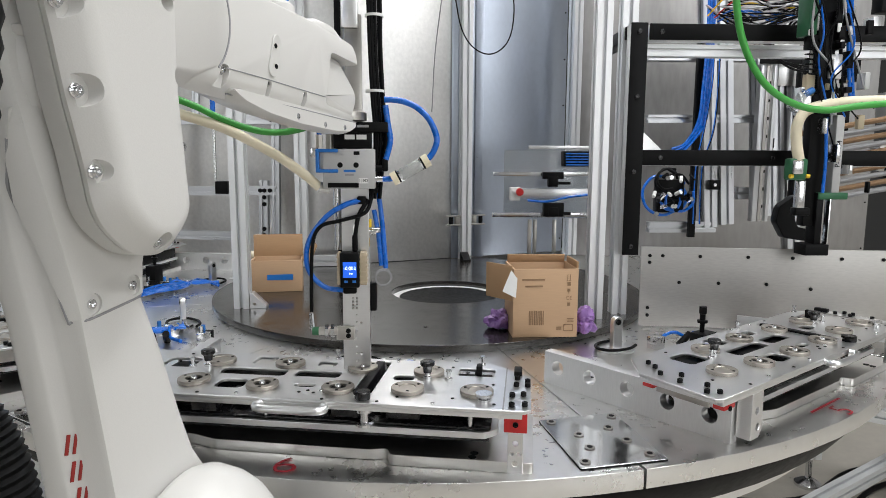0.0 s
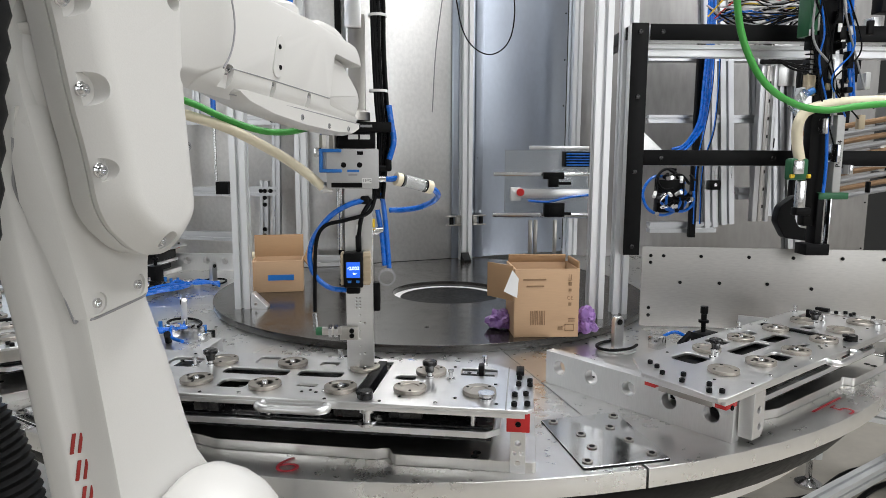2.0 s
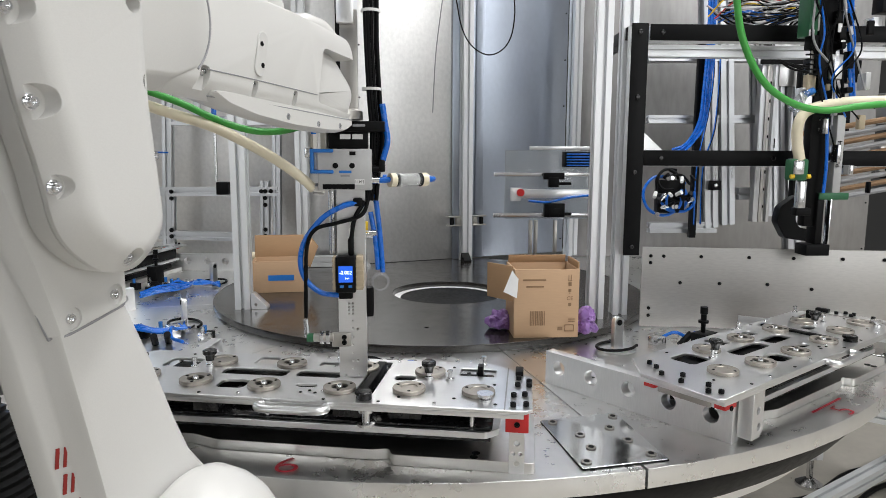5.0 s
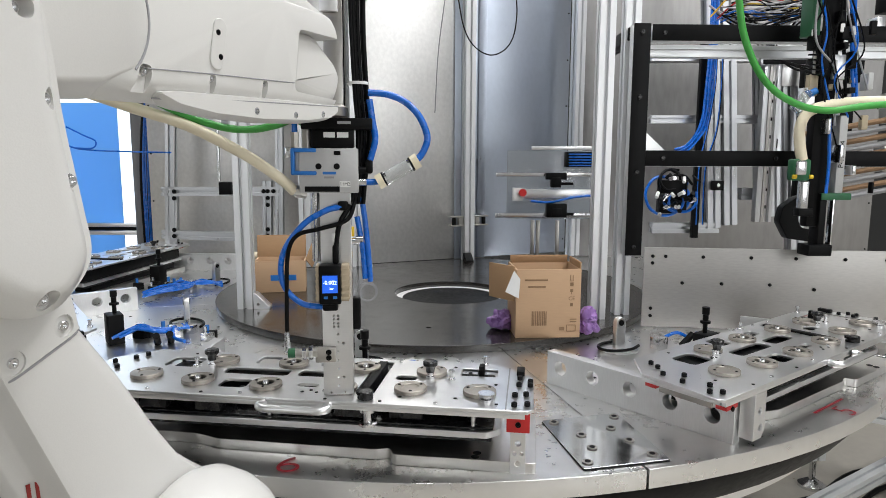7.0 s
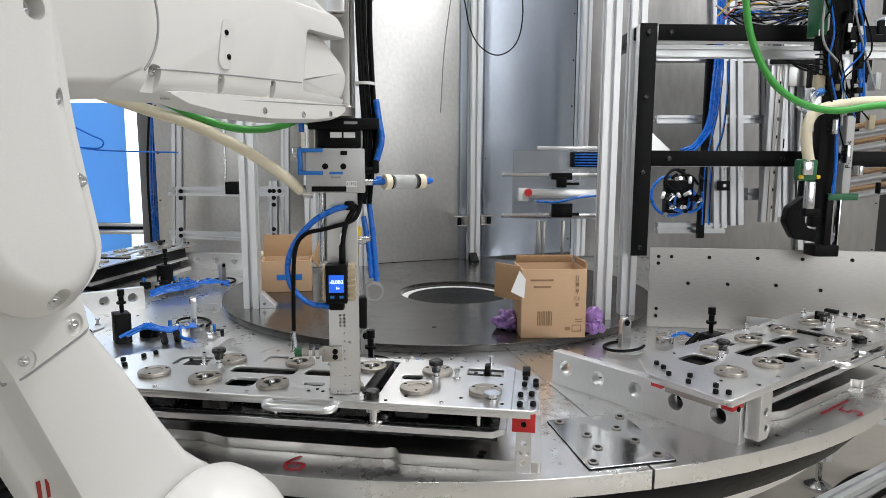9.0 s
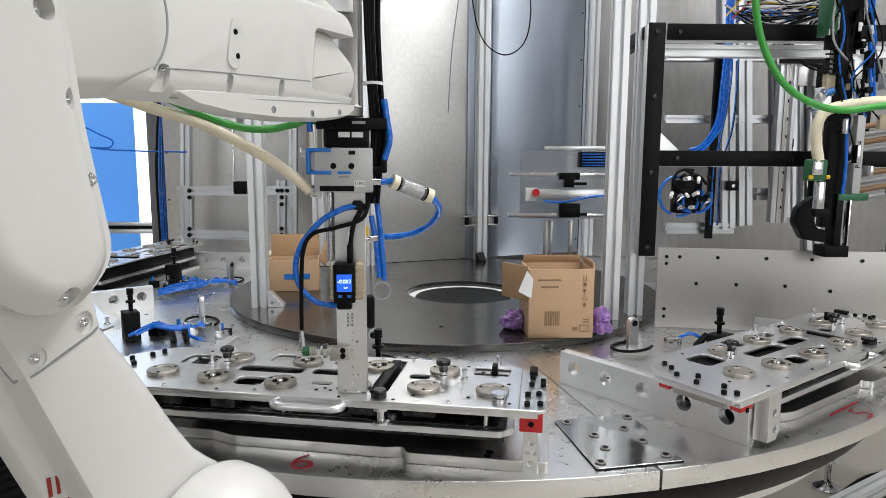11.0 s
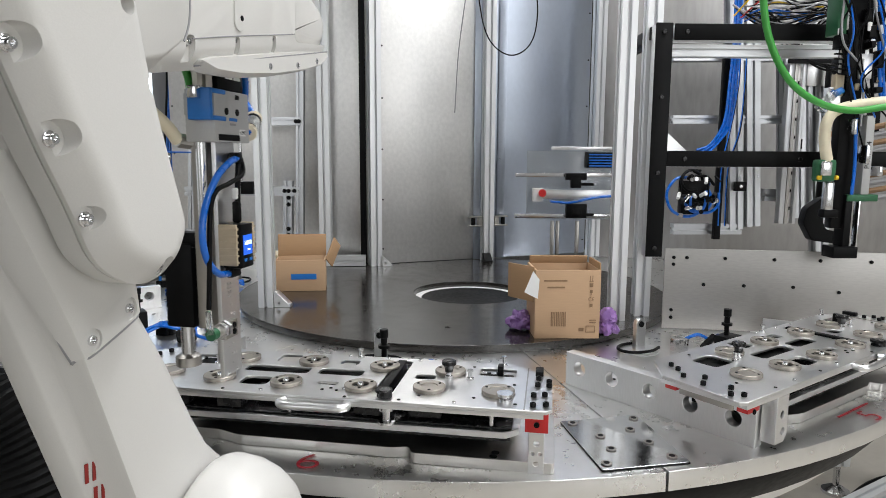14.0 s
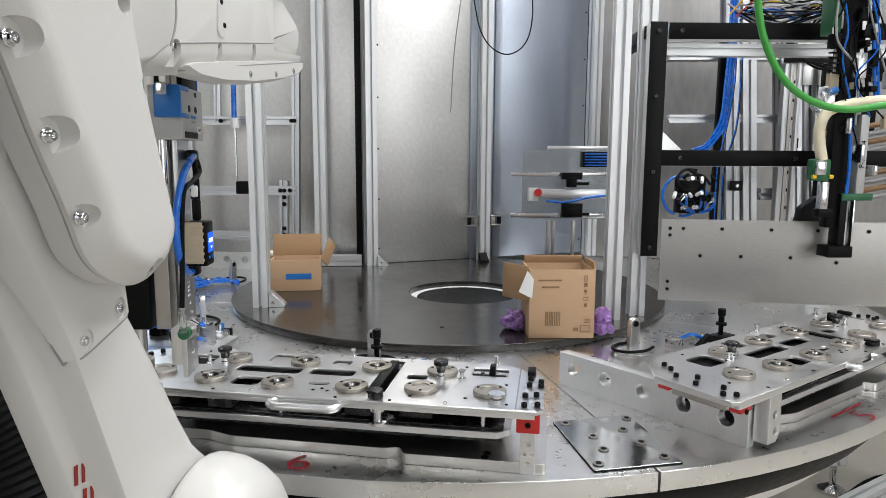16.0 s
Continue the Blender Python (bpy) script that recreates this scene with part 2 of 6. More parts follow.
def slab(name, outline, holes, thick, bevel=0.0, mat=None, res=2):
    """A plate of that thickness in the xy plane, its middle at z = 0, with openings through it and rounded edges."""
    cu = bpy.data.curves.new(name, "CURVE")
    cu.dimensions, cu.fill_mode = "2D", "BOTH"
    cu.extrude, cu.bevel_depth, cu.bevel_resolution, cu.offset = max(thick / 2 - bevel, 0.0001), bevel, res, -bevel
    for loop in [outline, *holes]:
        sp = cu.splines.new("POLY")
        sp.points.add(len(loop) - 1)
        for p, v in zip(sp.points, loop):
            p.co = (v[0], v[1], 0, 1)
        sp.use_cyclic_u = True
    ob = bpy.data.objects.new(name, cu)
    scene.collection.objects.link(ob)
    bpy.context.view_layer.update()
    me = bpy.data.meshes.new_from_object(ob.evaluated_get(bpy.context.evaluated_depsgraph_get()))
    bpy.data.objects.remove(ob)
    bpy.data.curves.remove(cu)
    me.name = name
    me.materials.clear()
    if mat:
        me.materials.append(mat)
    me.shade_smooth()
    me.set_sharp_from_angle(angle=radians(38))
    return me


def letters(name, text, size, mat, parent, m, label="", depth=0.0004, thin=0.0):
    cu = bpy.data.curves.new(name, "FONT")
    cu.body, cu.size, cu.extrude, cu.align_x, cu.align_y = text, size, depth, "CENTER", "CENTER"
    cu.offset = thin
    ob = bpy.data.objects.new(name, cu)
    scene.collection.objects.link(ob)
    bpy.context.view_layer.update()
    me = bpy.data.meshes.new_from_object(ob.evaluated_get(bpy.context.evaluated_depsgraph_get()))
    bpy.data.objects.remove(ob)
    me.materials.clear()
    me.materials.append(mat)
    return part(name, me, mat, parent, label, m)


def ring_pts(x, y, r, n=24):
    return [(x + r * math.cos(2 * math.pi * k / n), y + r * math.sin(2 * math.pi * k / n)) for k in range(n)]


def round_rect(x0, x1, y0, y1, r, n=5):
    out = []
    for cx, cy, a in ((x1 - r, y1 - r, 0), (x0 + r, y1 - r, 90), (x0 + r, y0 + r, 180), (x1 - r, y0 + r, 270)):
        for k in range(n + 1):
            t = radians(a + 90 * k / n)
            out.append((cx + r * math.cos(t), cy + r * math.sin(t)))
    return out


def rounded(points, r, n=5):
    """A closed outline with its corners rounded by r."""
    out = []
    c = len(points)
    for i in range(c):
        p, a, b = Vector(points[i]), Vector(points[i - 1]), Vector(points[(i + 1) % c])
        ra = min(r, (a - p).length * 0.45, (b - p).length * 0.45)
        u, v = p + (a - p).normalized() * ra, p + (b - p).normalized() * ra
        for k in range(n + 1):
            t = k / n
            w = u * (1 - t) ** 2 + p * 2 * t * (1 - t) + v * t * t
            out.append((w.x, w.y))
    return out


def slot_section(w, d=None):
    """The outline of a T-slot profile of width w and depth d."""
    d = d or w
    g, k = 0.0048, min(0.017, w * 0.36)
    pts = []

    def side(ax, ay, bx, by, length):
        n = max(1, round(length / 0.045))
        ux, uy = (bx - ax) / length, (by - ay) / length
        nx, ny = -uy, ux
        pts.append((ax, ay))
        for i in range(n):
            c = length * (i + 0.5) / n
            for s, dd in ((-g, 0), (-g, k), (g, k), (g, 0)):
                pts.append((ax + ux * (c + s) + nx * dd, ay + uy * (c + s) + ny * dd))

    side(-w / 2, -d / 2, w / 2, -d / 2, w)
    side(w / 2, -d / 2, w / 2, d / 2, d)
    side(w / 2, d / 2, -w / 2, d / 2, w)
    side(-w / 2, d / 2, -w / 2, -d / 2, d)
    return pts


def bar(name, p0, p1, w=0.04, d=None, parent=None, label="", spin=0.0, mat=None):
    """A T-slot bar from p0 to p1."""
    a, b = Vector(p0), Vector(p1)
    length = (b - a).length
    me = slab(name, slot_section(w, d), [], length, 0.0, mat or PROFILE)
    m = Matrix.Translation((a + b) / 2) @ (b - a).to_track_quat("Z", "Y").to_matrix().to_4x4() @ pose(0, 0, 0, 0, 0, spin)
    ob = part(name, me, PROFILE, parent, label)
    if parent is not None:
        ob.matrix_local = m
    else:
        ob.matrix_world = m
    return ob


def post(x, y, z0, z1, w, label, turn=0.0, d=None, group="frame posts"):
    me = slab("profile_post", slot_section(w, d), [], z1 - z0, 0.0, PROFILE)
    ob = part("profile_post", me, PROFILE)
    ob.matrix_world = pose(x, y, (z0 + z1) / 2, 0, 0, turn)
    return tagged(ob, label, "post", group)


BOLT_MESH = {}


def bolt_mesh(r, h, mat):
    """A socket-head screw standing on z = 0."""
    key = (r, h, mat.name)
    if key not in BOLT_MESH:
        bm = lathe([(0.0, h * 0.45), (r * 0.5, h * 0.45), (r * 0.5, h), (r * 0.88, h), (r, h * 0.88), (r, 0.0), (0.0, 0.0)], 12)
        BOLT_MESH[key] = mesh_of(bm, "bolt", mat)
    return BOLT_MESH[key]


def bolt(parent, m, r=0.005, h=0.006, mat=None, name="bolt"):
    ob = new(name, bolt_mesh(r, h, mat or BLACKM))
    ob.parent = parent
    ob.matrix_local = m
    return ob


# ---- hall ----
def setting(name, bm, mat, label=""):
    return tagged(part(name, bm, mat), label, kind="structure")


setting("floor", cube(-6.1, 6.1, -7.1, 4.6, -0.1, 0.0, 0), FLOOR, "pale coated factory floor")
# added shell: dark ceiling and north wall deepen reflections, pale walls bounce light
setting("ceiling", cube(-6.1, 6.1, -7.1, 4.6, 4.2, 4.3, 0), WALL, "added hall ceiling, dark to cut bounce light")
setting("wall_north", cube(-6.0, 6.0, 4.5, 4.6, 0, 4.2, 0), WALL, "added hall wall, toned for bounce and reflections")
setting("wall_south", cube(-6.0, 6.0, -7.1, -7.0, 0, 4.2, 0), PAPER, "added hall wall, toned for bounce and reflections")
setting("wall_east", cube(6.0, 6.1, -7.0, 4.5, 0, 4.2, 0), PAPER, "added hall wall, toned for bounce and reflections")
setting("wall_west", cube(-6.1, -6.0, -7.0, 4.5, 0, 4.2, 0), PAPER, "added hall wall, toned for bounce and reflections")
for lx, ly, watts in LAMPS:
    lamp = thing("ceiling_light", pose(lx, ly, 3.95), "long white housing of an unseen ceiling lamp", "ceiling light", "ceiling lights")
    part("housing", cube(-0.28, 0.28, -0.85, 0.85, 0.0, 0.25), PAPER, lamp)


# ---- rotary table ----
def sector_mesh():
    """One eighth of the table's top, with its front pocket, as (x, y) about the table's axis."""
    out = []
    for k in range(13):
        a = radians(-90 - 22.5 + 0.10 + (45 - 0.2) * k / 12)
        out.append((1.286 * math.cos(a), 1.286 * math.sin(a)))
    for k in range(9):
        a = radians(-90 + 22.5 - 0.10 - (45 - 0.2) * k / 8)
        out.append((0.60 * math.cos(a), 0.60 * math.sin(a)))
    return slab("sector_plate", out, [], 0.03, 0.0006, ALU_TABLE)


table = thing("rotary_table", pose(0, 0, 0), "round aluminium indexing table in eight numbered sectors", "rotary table")
sector = sector_mesh()
for k in range(8):
    ob = part("sector_plate", sector, ALU_TABLE, table, "", pose(0, 0, TZ - 0.015, 0, 0, TURN + 45 * k))
under = part("under_ring", lathe([(0.55, TZ - 0.11), (1.22, TZ - 0.11), (1.262, TZ - 0.05), (1.262, TZ - 0.031), (0.55, TZ - 0.031), (0.55, TZ - 0.11)], 96), BLACK, table, "black ring under the sectors")
part("lower_ring", lathe([(1.06, TZ - 0.165), (1.17, TZ - 0.165), (1.17, TZ - 0.145), (1.06, TZ - 0.145), (1.06, TZ - 0.165)], 96), ALU, table, "bright ring below the black one")
part("column", lathe([(0.0, 0.0), (0.5, 0.0), (0.5, TZ - 0.08), (0.0, TZ - 0.08)], 48), BLACKM, table)

disc = thing("centre_disc", pose(0, 0, TZ), "black plastic centre disc with a round opening", "disc")
part("plate", slab("plate", ring_pts(0, 0, 0.685, 128), [ring_pts(0.055, -0.07, 0.18, 64), ring_pts(-0.02, -0.52, 0.006, 12), ring_pts(-0.25, -0.33, 0.006, 12)], 0.0185, 0.001, DISC), DISC, disc, "", pose(0, 0, 0.0098))
part("opening_ring", lathe([(0.140, 0.0002), (0.1795, 0.0002), (0.1795, 0.0014), (0.140, 0.0014), (0.140, 0.0002)], 64, pose(0.055, -0.07, 0)), PAPER, disc, "bright ring in the opening")
part("opening_floor", lathe([(0.0, 0.0008), (0.155, 0.0008), (0.155, 0.002), (0.0, 0.002)], 64, pose(0.055, -0.07, 0)), BLACK, disc)


# ---- fixtures on the table ----
RINGS = [(-0.191, -1.095, 1), (-0.070, -1.094, 0), (0.055, -1.100, 0), (0.165, -1.105, 1), (-0.188, -1.192, 0), (-0.075, -1.199, 0),
         (0.042, -1.197, 0), (0.145, -1.186, 1), (0.248, -1.184, 1), (-0.282, -1.178, 1)]
PZ = TZ + 0.0995     # top of the fixture's upper plate


def fixture(n):
    fx = thing("test_fixture", pose(0, 0, 0, 0, 0, TURN + 45 * n), "milled aluminium fixture with steel rings, knobs and handle", "fixture", "fixtures on the table")
    outline = [(-0.403, -1.237), (-0.395, -1.245), (0.318, -1.245), (0.327, -1.235), (0.327, -1.10), (0.262, -1.042), (-0.335, -1.042), (-0.392, -1.10)]
    holes = [round_rect(-0.17, -0.062, -1.149, -1.119, 0.008), round_rect(-0.046, 0.027, -1.146, -1.117, 0.008),
             round_rect(-0.150, -0.105, -1.210, -1.173, 0.010), round_rect(-0.138, -0.102, -1.094, -1.056, 0.007),
             round_rect(-0.025, 0.006, -1.092, -1.069, 0.006), round_rect(0.066, 0.094, -1.206, -1.058, 0.002),
             round_rect(0.113, 0.145, -1.142, -1.120, 0.007), round_rect(0.212, 0.270, -1.108, -1.072, 0.004),
             round_rect(-0.030, 0.003, -1.192, -1.177, 0.007), round_rect(-0.285, -0.228, -1.128, -1.080, 0.010)]
    top = part("top_plate", slab("top_plate", outline, holes, 0.005, 0.0008, ALU), ALU, fx, "", pose(0, 0, PZ - 0.0025))
    part("edge_bar", cube(-0.394, 0.315, -1.2445, -1.236, PZ - 0.012, PZ - 0.0052, 0.0006), ALU, fx, "bar under the front edge")
    part("edge_bar", cube(-0.394, -0.386, -1.2355, -1.10, PZ - 0.012, PZ - 0.0052, 0.0006), ALU, fx, "bar under the end")
    low = part("lower_plate", slab("lower_plate", rounded([(-0.298, -1.213), (0.262, -1.213), (0.280, -1.195), (0.280, -1.06), (-0.298, -1.06)], 0.004), [], 0.010, 0.001, ALU), ALU, fx, "", pose(0, 0, TZ + 0.047))
    part("dark_tray", cube(-0.29, 0.27, -1.206, -1.065, TZ + 0.0525, TZ + 0.056), BLACK_GLOSS, fx, "black tray with wiring")
    # black box standing in for the shade between the plates and under the pockets
    part("gap_filler", cube(-0.285, 0.265, -1.150, -1.062, TZ + 0.0565, PZ - 0.012, 0.002), BLACK, fx, "black filler that darkens the gap between the plates")
    # spacers between the plates
    for x, y in ((-0.28, -1.19), (-0.07, -1.20), (0.24, -1.20), (-0.28, -1.07), (0.0, -1.07), (0.24, -1.07)):
        part("spacer", rod(bmesh.new(), (x, y, TZ + 0.052), (x, y, PZ - 0.005), 0.004, seg=14), CHROME, fx)
    for x, y, w in ((-0.255, -1.20, 0.045), (-0.165, -1.20, 0.04), (0.055, -1.195, 0.045), (0.14, -1.19, 0.05), (-0.04, -1.17, 0.05), (0.21, -1.17, 0.05), (-0.12, -1.15, 0.06)):
        part("switch_block", cube(x - w / 2, x + w / 2, y - 0.01, y + 0.03, TZ + 0.060, TZ + 0.081, 0.001), BLACK_GLOSS, fx)
    # rings with their centring pins
    for x, y, solid in RINGS:
        r = part("ring", lathe([(0.0125, 0.0), (0.0245, 0.0), (0.0245, 0.0052), (0.0238, 0.006), (0.0133, 0.006), (0.0125, 0.0052), (0.0125, 0.0)], 36), RINGM, fx, "turned steel ring", pose(x, y, PZ + 0.0003))
        part("hub", lathe([(0.0, 0.0), (0.0123, 0.0), (0.0123, 0.0048 if solid else 0.002), (0.0, 0.0050 if solid else 0.002)], 24), RINGM if solid else BLACK, r)
        if not solid:
            part("pin", lathe([(0.0, 0.002), (0.005, 0.002), (0.005, 0.006), (0.0035, 0.009), (0.0, 0.009)], 16), CHROME, r)
        for k in range(3):
            a = radians(40 + 120 * k)
            bolt(r, pose(0.0188 * math.cos(a), 0.0188 * math.sin(a), 0.0058), 0.0024, 0.0009, BLACKM, "screw")
    # locking knobs
    for x, y in ((-0.202, -1.118), (0.166, -1.128)):
        kn = part("knob", lathe([(0.0, 0.010), (0.0065, 0.010), (0.0075, 0.018), (0.0115, 0.022), (0.0115, 0.027), (0.009, 0.0285), (0.0, 0.0285)], 20), BLACK_GLOSS, fx, "black locking knob", pose(x, y, PZ))
        part("stem", lathe([(0.0, 0.0), (0.007, 0.0), (0.007, 0.004), (0.0045, 0.005), (0.0045, 0.011), (0.0, 0.011)], 16), CHROME, kn)
    for x, y in ((0.2, -1.131), (-0.225, -1.126), (0.247, -1.052), (0.0, -1.052)):
        part("stud", lathe([(0.0, 0.0), (0.006, 0.0), (0.006, 0.003), (0.003, 0.004), (0.003, 0.012), (0.0045, 0.013), (0.0045, 0.016), (0.0, 0.016)], 14), CHROME, fx, "", pose(x, y, PZ))
    for x, y in ((0.260, -1.21), (0.085, -1.225)):
        part("thumb_nut", lathe([(0.0, 0.0), (0.010, 0.0), (0.010, 0.003), (0.006, 0.004), (0.006, 0.006), (0.012, 0.007), (0.012, 0.011), (0.0, 0.011)], 18), CHROME if x > 0.2 else BLACK, fx, "", pose(x, y, PZ))
    part("thumb_nut", lathe([(0.0, 0.0), (0.014, 0.0), (0.014, 0.004), (0.007, 0.005), (0.007, 0.02), (0.013, 0.021), (0.013, 0.027), (0.0, 0.027)], 18), CHROME, fx, "", pose(0.085, -1.208, TZ + 0.052))
    # slide in the cross slot
    sl = part("slide", cube(0.070, 0.084, -1.198, -1.062, PZ - 0.012, PZ + 0.003, 0.001), BLACK, fx, "black slide in a cross slot")
    part("clamp_arm", cube(0.228, 0.256, -1.096, -1.088, PZ - 0.012, PZ - 0.004), BLACK, fx)
    part("clamp_post", cube(0.240, 0.249, -1.096, -1.078, PZ - 0.01, PZ + 0.012), BLACK, fx)
    # handle
    hd = bmesh.new()
    tube(hd, [(-0.058, -1.246, PZ - 0.008), (-0.062, -1.256, PZ - 0.008), (-0.056, -1.263, PZ - 0.008), (-0.045, -1.2655, PZ - 0.008), (-0.012, -1.2655, PZ - 0.008),
              (0.022, -1.2655, PZ - 0.008), (0.033, -1.263, PZ - 0.008), (0.039, -1.256, PZ - 0.008), (0.035, -1.246, PZ - 0.008)], 0.0062, 12, 6)
    part("handle", hd, ALU, fx, "bright steel bow handle")
    # end strips, screws, red connector
    part("end_strip", cube(0.3005, 0.313, -1.10, -1.072, PZ, PZ + 0.008), BLACKM, fx)
    for x, y in ((0.305, -1.145), (0.322, -1.145), (0.3, -1.19), (0.316, -1.185), (0.300, -1.228), (0.318, -1.224), (0.306, -1.115), (0.322, -1.128),
                 (-0.350, -1.10), (-0.372, -1.125), (-0.352, -1.15), (-0.380, -1.165), (-0.362, -1.20), (-0.388, -1.215), (-0.375, -1.228), (-0.34, -1.08)):
        bolt(top, pose(x, y, 0.0025), 0.0042, 0.006, BLACKM)
    for x, y in ((-0.02, -1.05), (0.05, -1.052), (-0.10, -1.235), (0.02, -1.21), (0.105, -1.055), (0.19, -1.236), (-0.245, -1.236)):
        bolt(top, pose(x, y, 0.0025), 0.003, 0.003, CHROME)
    for x, y in ((-0.33, -1.19), (-0.30, -1.235), (-0.26, -1.06), (-0.16, -1.236), (0.03, -1.238), (0.11, -1.236), (0.135, -1.215), (0.20, -1.07), (0.215, -1.21), (0.27, -1.145), (0.275, -1.225), (0.01, -1.215), (-0.012, -1.215), (-0.001, -1.207)):
        part("screw", lathe([(0.0, 0.0), (0.0026, 0.0), (0.0026, 0.0008), (0.0, 0.0008)], 10), BLACK, fx, "", pose(x, y, PZ + 0.0001))
    part("clamp_knob", lathe([(0.0, 0.0), (0.0105, 0.0), (0.0105, 0.010), (0.009, 0.0115), (0.0, 0.0115)], 20), BLACK_GLOSS, fx, "black knurled nut", pose(0.088, -1.228, PZ + 0.0002))
    part("rib", cube(0.2875, 0.2895, -1.244, -1.062, PZ, PZ + 0.0012, 0), STEEL, fx)
    for x0 in (0.290, -0.383):
        z0 = TZ + (0.066 if x0 > 0 else 0.077)
        red = part("connector", cube(x0, x0 + 0.032, -1.24, -1.222, z0, PZ - 0.0055, 0.001), RED, fx, "red plastic connector")
        bolt(red, pose(x0 + 0.016, -1.24, TZ + 0.078, 90), 0.004, 0.002, BLACKM, "screw")
        part("connector", cube(x0, x0 + 0.02, -1.12, -1.10, z0, PZ - 0.0055, 0.001), RED, fx)
        for k in range(3):
            part("small_board", cube(x0 + 0.004, x0 + 0.012, -1.200 + 0.03 * k, -1.190 + 0.03 * k, TZ + 0.073, PZ - 0.0055, 0.0005), PCB if k != 1 else RED, fx)
        part("side_wall", cube(x0 + (0.013 if x0 > 0 else 0.002), x0 + (0.017 if x0 > 0 else 0.006), -1.215, -1.125, TZ + (0.068 if x0 > 0 else 0.074), PZ - 0.0055, 0.0005), STEEL, fx)
        if x0 > 0:
            part("bracket", slab("bracket", [(-0.011, -0.033), (0.011, -0.033), (0.011, 0.033), (-0.011, 0.033)], [ring_pts(0, 0.012, 0.004), ring_pts(-0.005, -0.003, 0.003), ring_pts(0.005, -0.003, 0.003), ring_pts(0, -0.018, 0.004)], 0.008, 0.0008, ALU), ALU, fx, "drilled aluminium foot", pose(x0 + 0.016, -1.224, TZ + 0.033, 90))
    # base under the lower plate
    base = part("base_block", cube(-0.26, 0.23, -1.13, -1.07, TZ + 0.017, TZ + 0.036, 0.001), BLACK, fx, "black base block")
    part("under_tray", cube(-0.29, 0.268, -1.208, -1.062, TZ + 0.0362, TZ + 0.0415, 0.001), BLACK_GLOSS, fx, "black underside of the tray")
    # raised land behind the milled pocket
    led = rounded([(-0.296, -1.195), (-0.19, -1.197), (-0.150, -1.211), (0.095, -1.214), (0.118, -1.206), (0.126, -1.2265), (0.332, -1.2265), (0.332, -1.045), (-0.296, -1.045)], 0.007)
    part("land", slab("land", led, [], 0.016, 0.0008, POCKET), POCKET, fx, "polished land behind the milled pocket", pose(0, 0, TZ + 0.0084))
    for x, y in ((0.245, -1.218), (0.247, -1.205)):
        part("tapped_hole", lathe([(0.0, 0.0), (0.006, 0.0), (0.006, 0.0006), (0.0, 0.0006)], 16), BLACK, fx, "", pose(x, y, TZ + 0.0166))
    # hinge lug, bolt clamp at the inner side
    lug = [(-0.013, 0.0), (0.013, 0.0), (0.013, 0.062)] + [(0.013 * math.cos(radians(a)), 0.062 + 0.013 * math.sin(radians(a))) for a in range(15, 180, 15)] + [(-0.013, 0.062)]
    lg = part("lug", slab("lug", lug, [ring_pts(0, 0.062, 0.007)], 0.014, 0.001, ALU), ALU, fx, "aluminium lug with a cross hole", pose(-0.037, -0.783, TZ + 0.004, 90, 0, -12))
    part("bush", rod(bmesh.new(), (0, 0.062, -0.0085), (0, 0.062, 0.0085), 0.0068, seg=18), BLACKM, lg)
    part("lug_foot", lathe([(0.0, 0.0), (0.045, 0.0), (0.045, 0.004), (0.0, 0.004)], 32, pose(-0.037, -0.783, TZ + 0.0004)), ALU, fx)
    cl = part("clamp_block", cube(-0.004, 0.044, -0.985, -0.950, TZ, TZ + 0.072, 0.002), BLACKM, fx, "black clamp block")
    part("clamp_screw", lathe([(0.0, 0.0), (0.005, 0.0), (0.005, 0.02), (0.011, 0.021), (0.011, 0.026), (0.006, 0.027), (0.006, 0.040), (0.008, 0.041), (0.008, 0.056), (0.0, 0.056)], 16), BLACKM, fx, "", pose(0.018, -0.965, TZ + 0.072))
    # long rail with large bores at the side
    rail = [(-0.188, 0.0), (0.188, 0.0), (0.188, 0.066), (-0.188, 0.066)]
    rl = part("side_rail", slab("side_rail", rail, [ring_pts(x, 0.038, 0.0135, 28) for x in (-0.152, -0.078, 0.0, 0.08, 0.155)], 0.022, 0.001, ALU_ROUGH), ALU_ROUGH, fx, "aluminium side rail with five large bores", pose(-0.318, -1.030, TZ, 90, 0, 93.5))
    part("end_stop", slab("end_stop", [(-0.017, 0), (0.008, 0), (0.017, 0.012), (0.017, 0.075), (-0.017, 0.075)], [ring_pts(0.004, 0.018, 0.006), ring_pts(0.0, 0.045, 0.006)], 0.024, 0.001, ALU), ALU, fx, "drilled end stop", pose(-0.290, -1.232, TZ + 0.012, 90))
    for k, (x, y) in enumerate(((-0.36, -0.87), (0.36, -0.9))):
        part("cable_gland", rod(bmesh.new(), (0.10, -0.86 - 0.03 * k, TZ + 0.004), (0.13, -0.87 - 0.03 * k, TZ + 0.03), 0.008, seg=12), BLACK, fx)
    ring = bmesh.new()
    tube(ring, [(-0.037 + 0.055 * math.cos(0.5 + 0.6 * k), -0.783 + 0.040 * math.sin(0.5 + 0.6 * k), TZ + 0.006 + 0.0008 * k) for k in range(9)], 0.0035, 8, 5)
    part("cable_loop", ring, BLACK, fx, "black cable laid round the lug")
    hose = bmesh.new()
    tube(hose, [(0.06, -0.83, TZ + 0.02), (0.09, -0.85, TZ + 0.035), (0.13, -0.86, TZ + 0.02), (0.18, -0.85, TZ + 0.02)], 0.004, 8, 6)
    part("air_tube", hose, BLUE, fx, "short blue air tube")
    part("fitting", cube(0.03, 0.06, -0.85, -0.82, TZ, TZ + 0.03, 0.002), CHROME, fx)
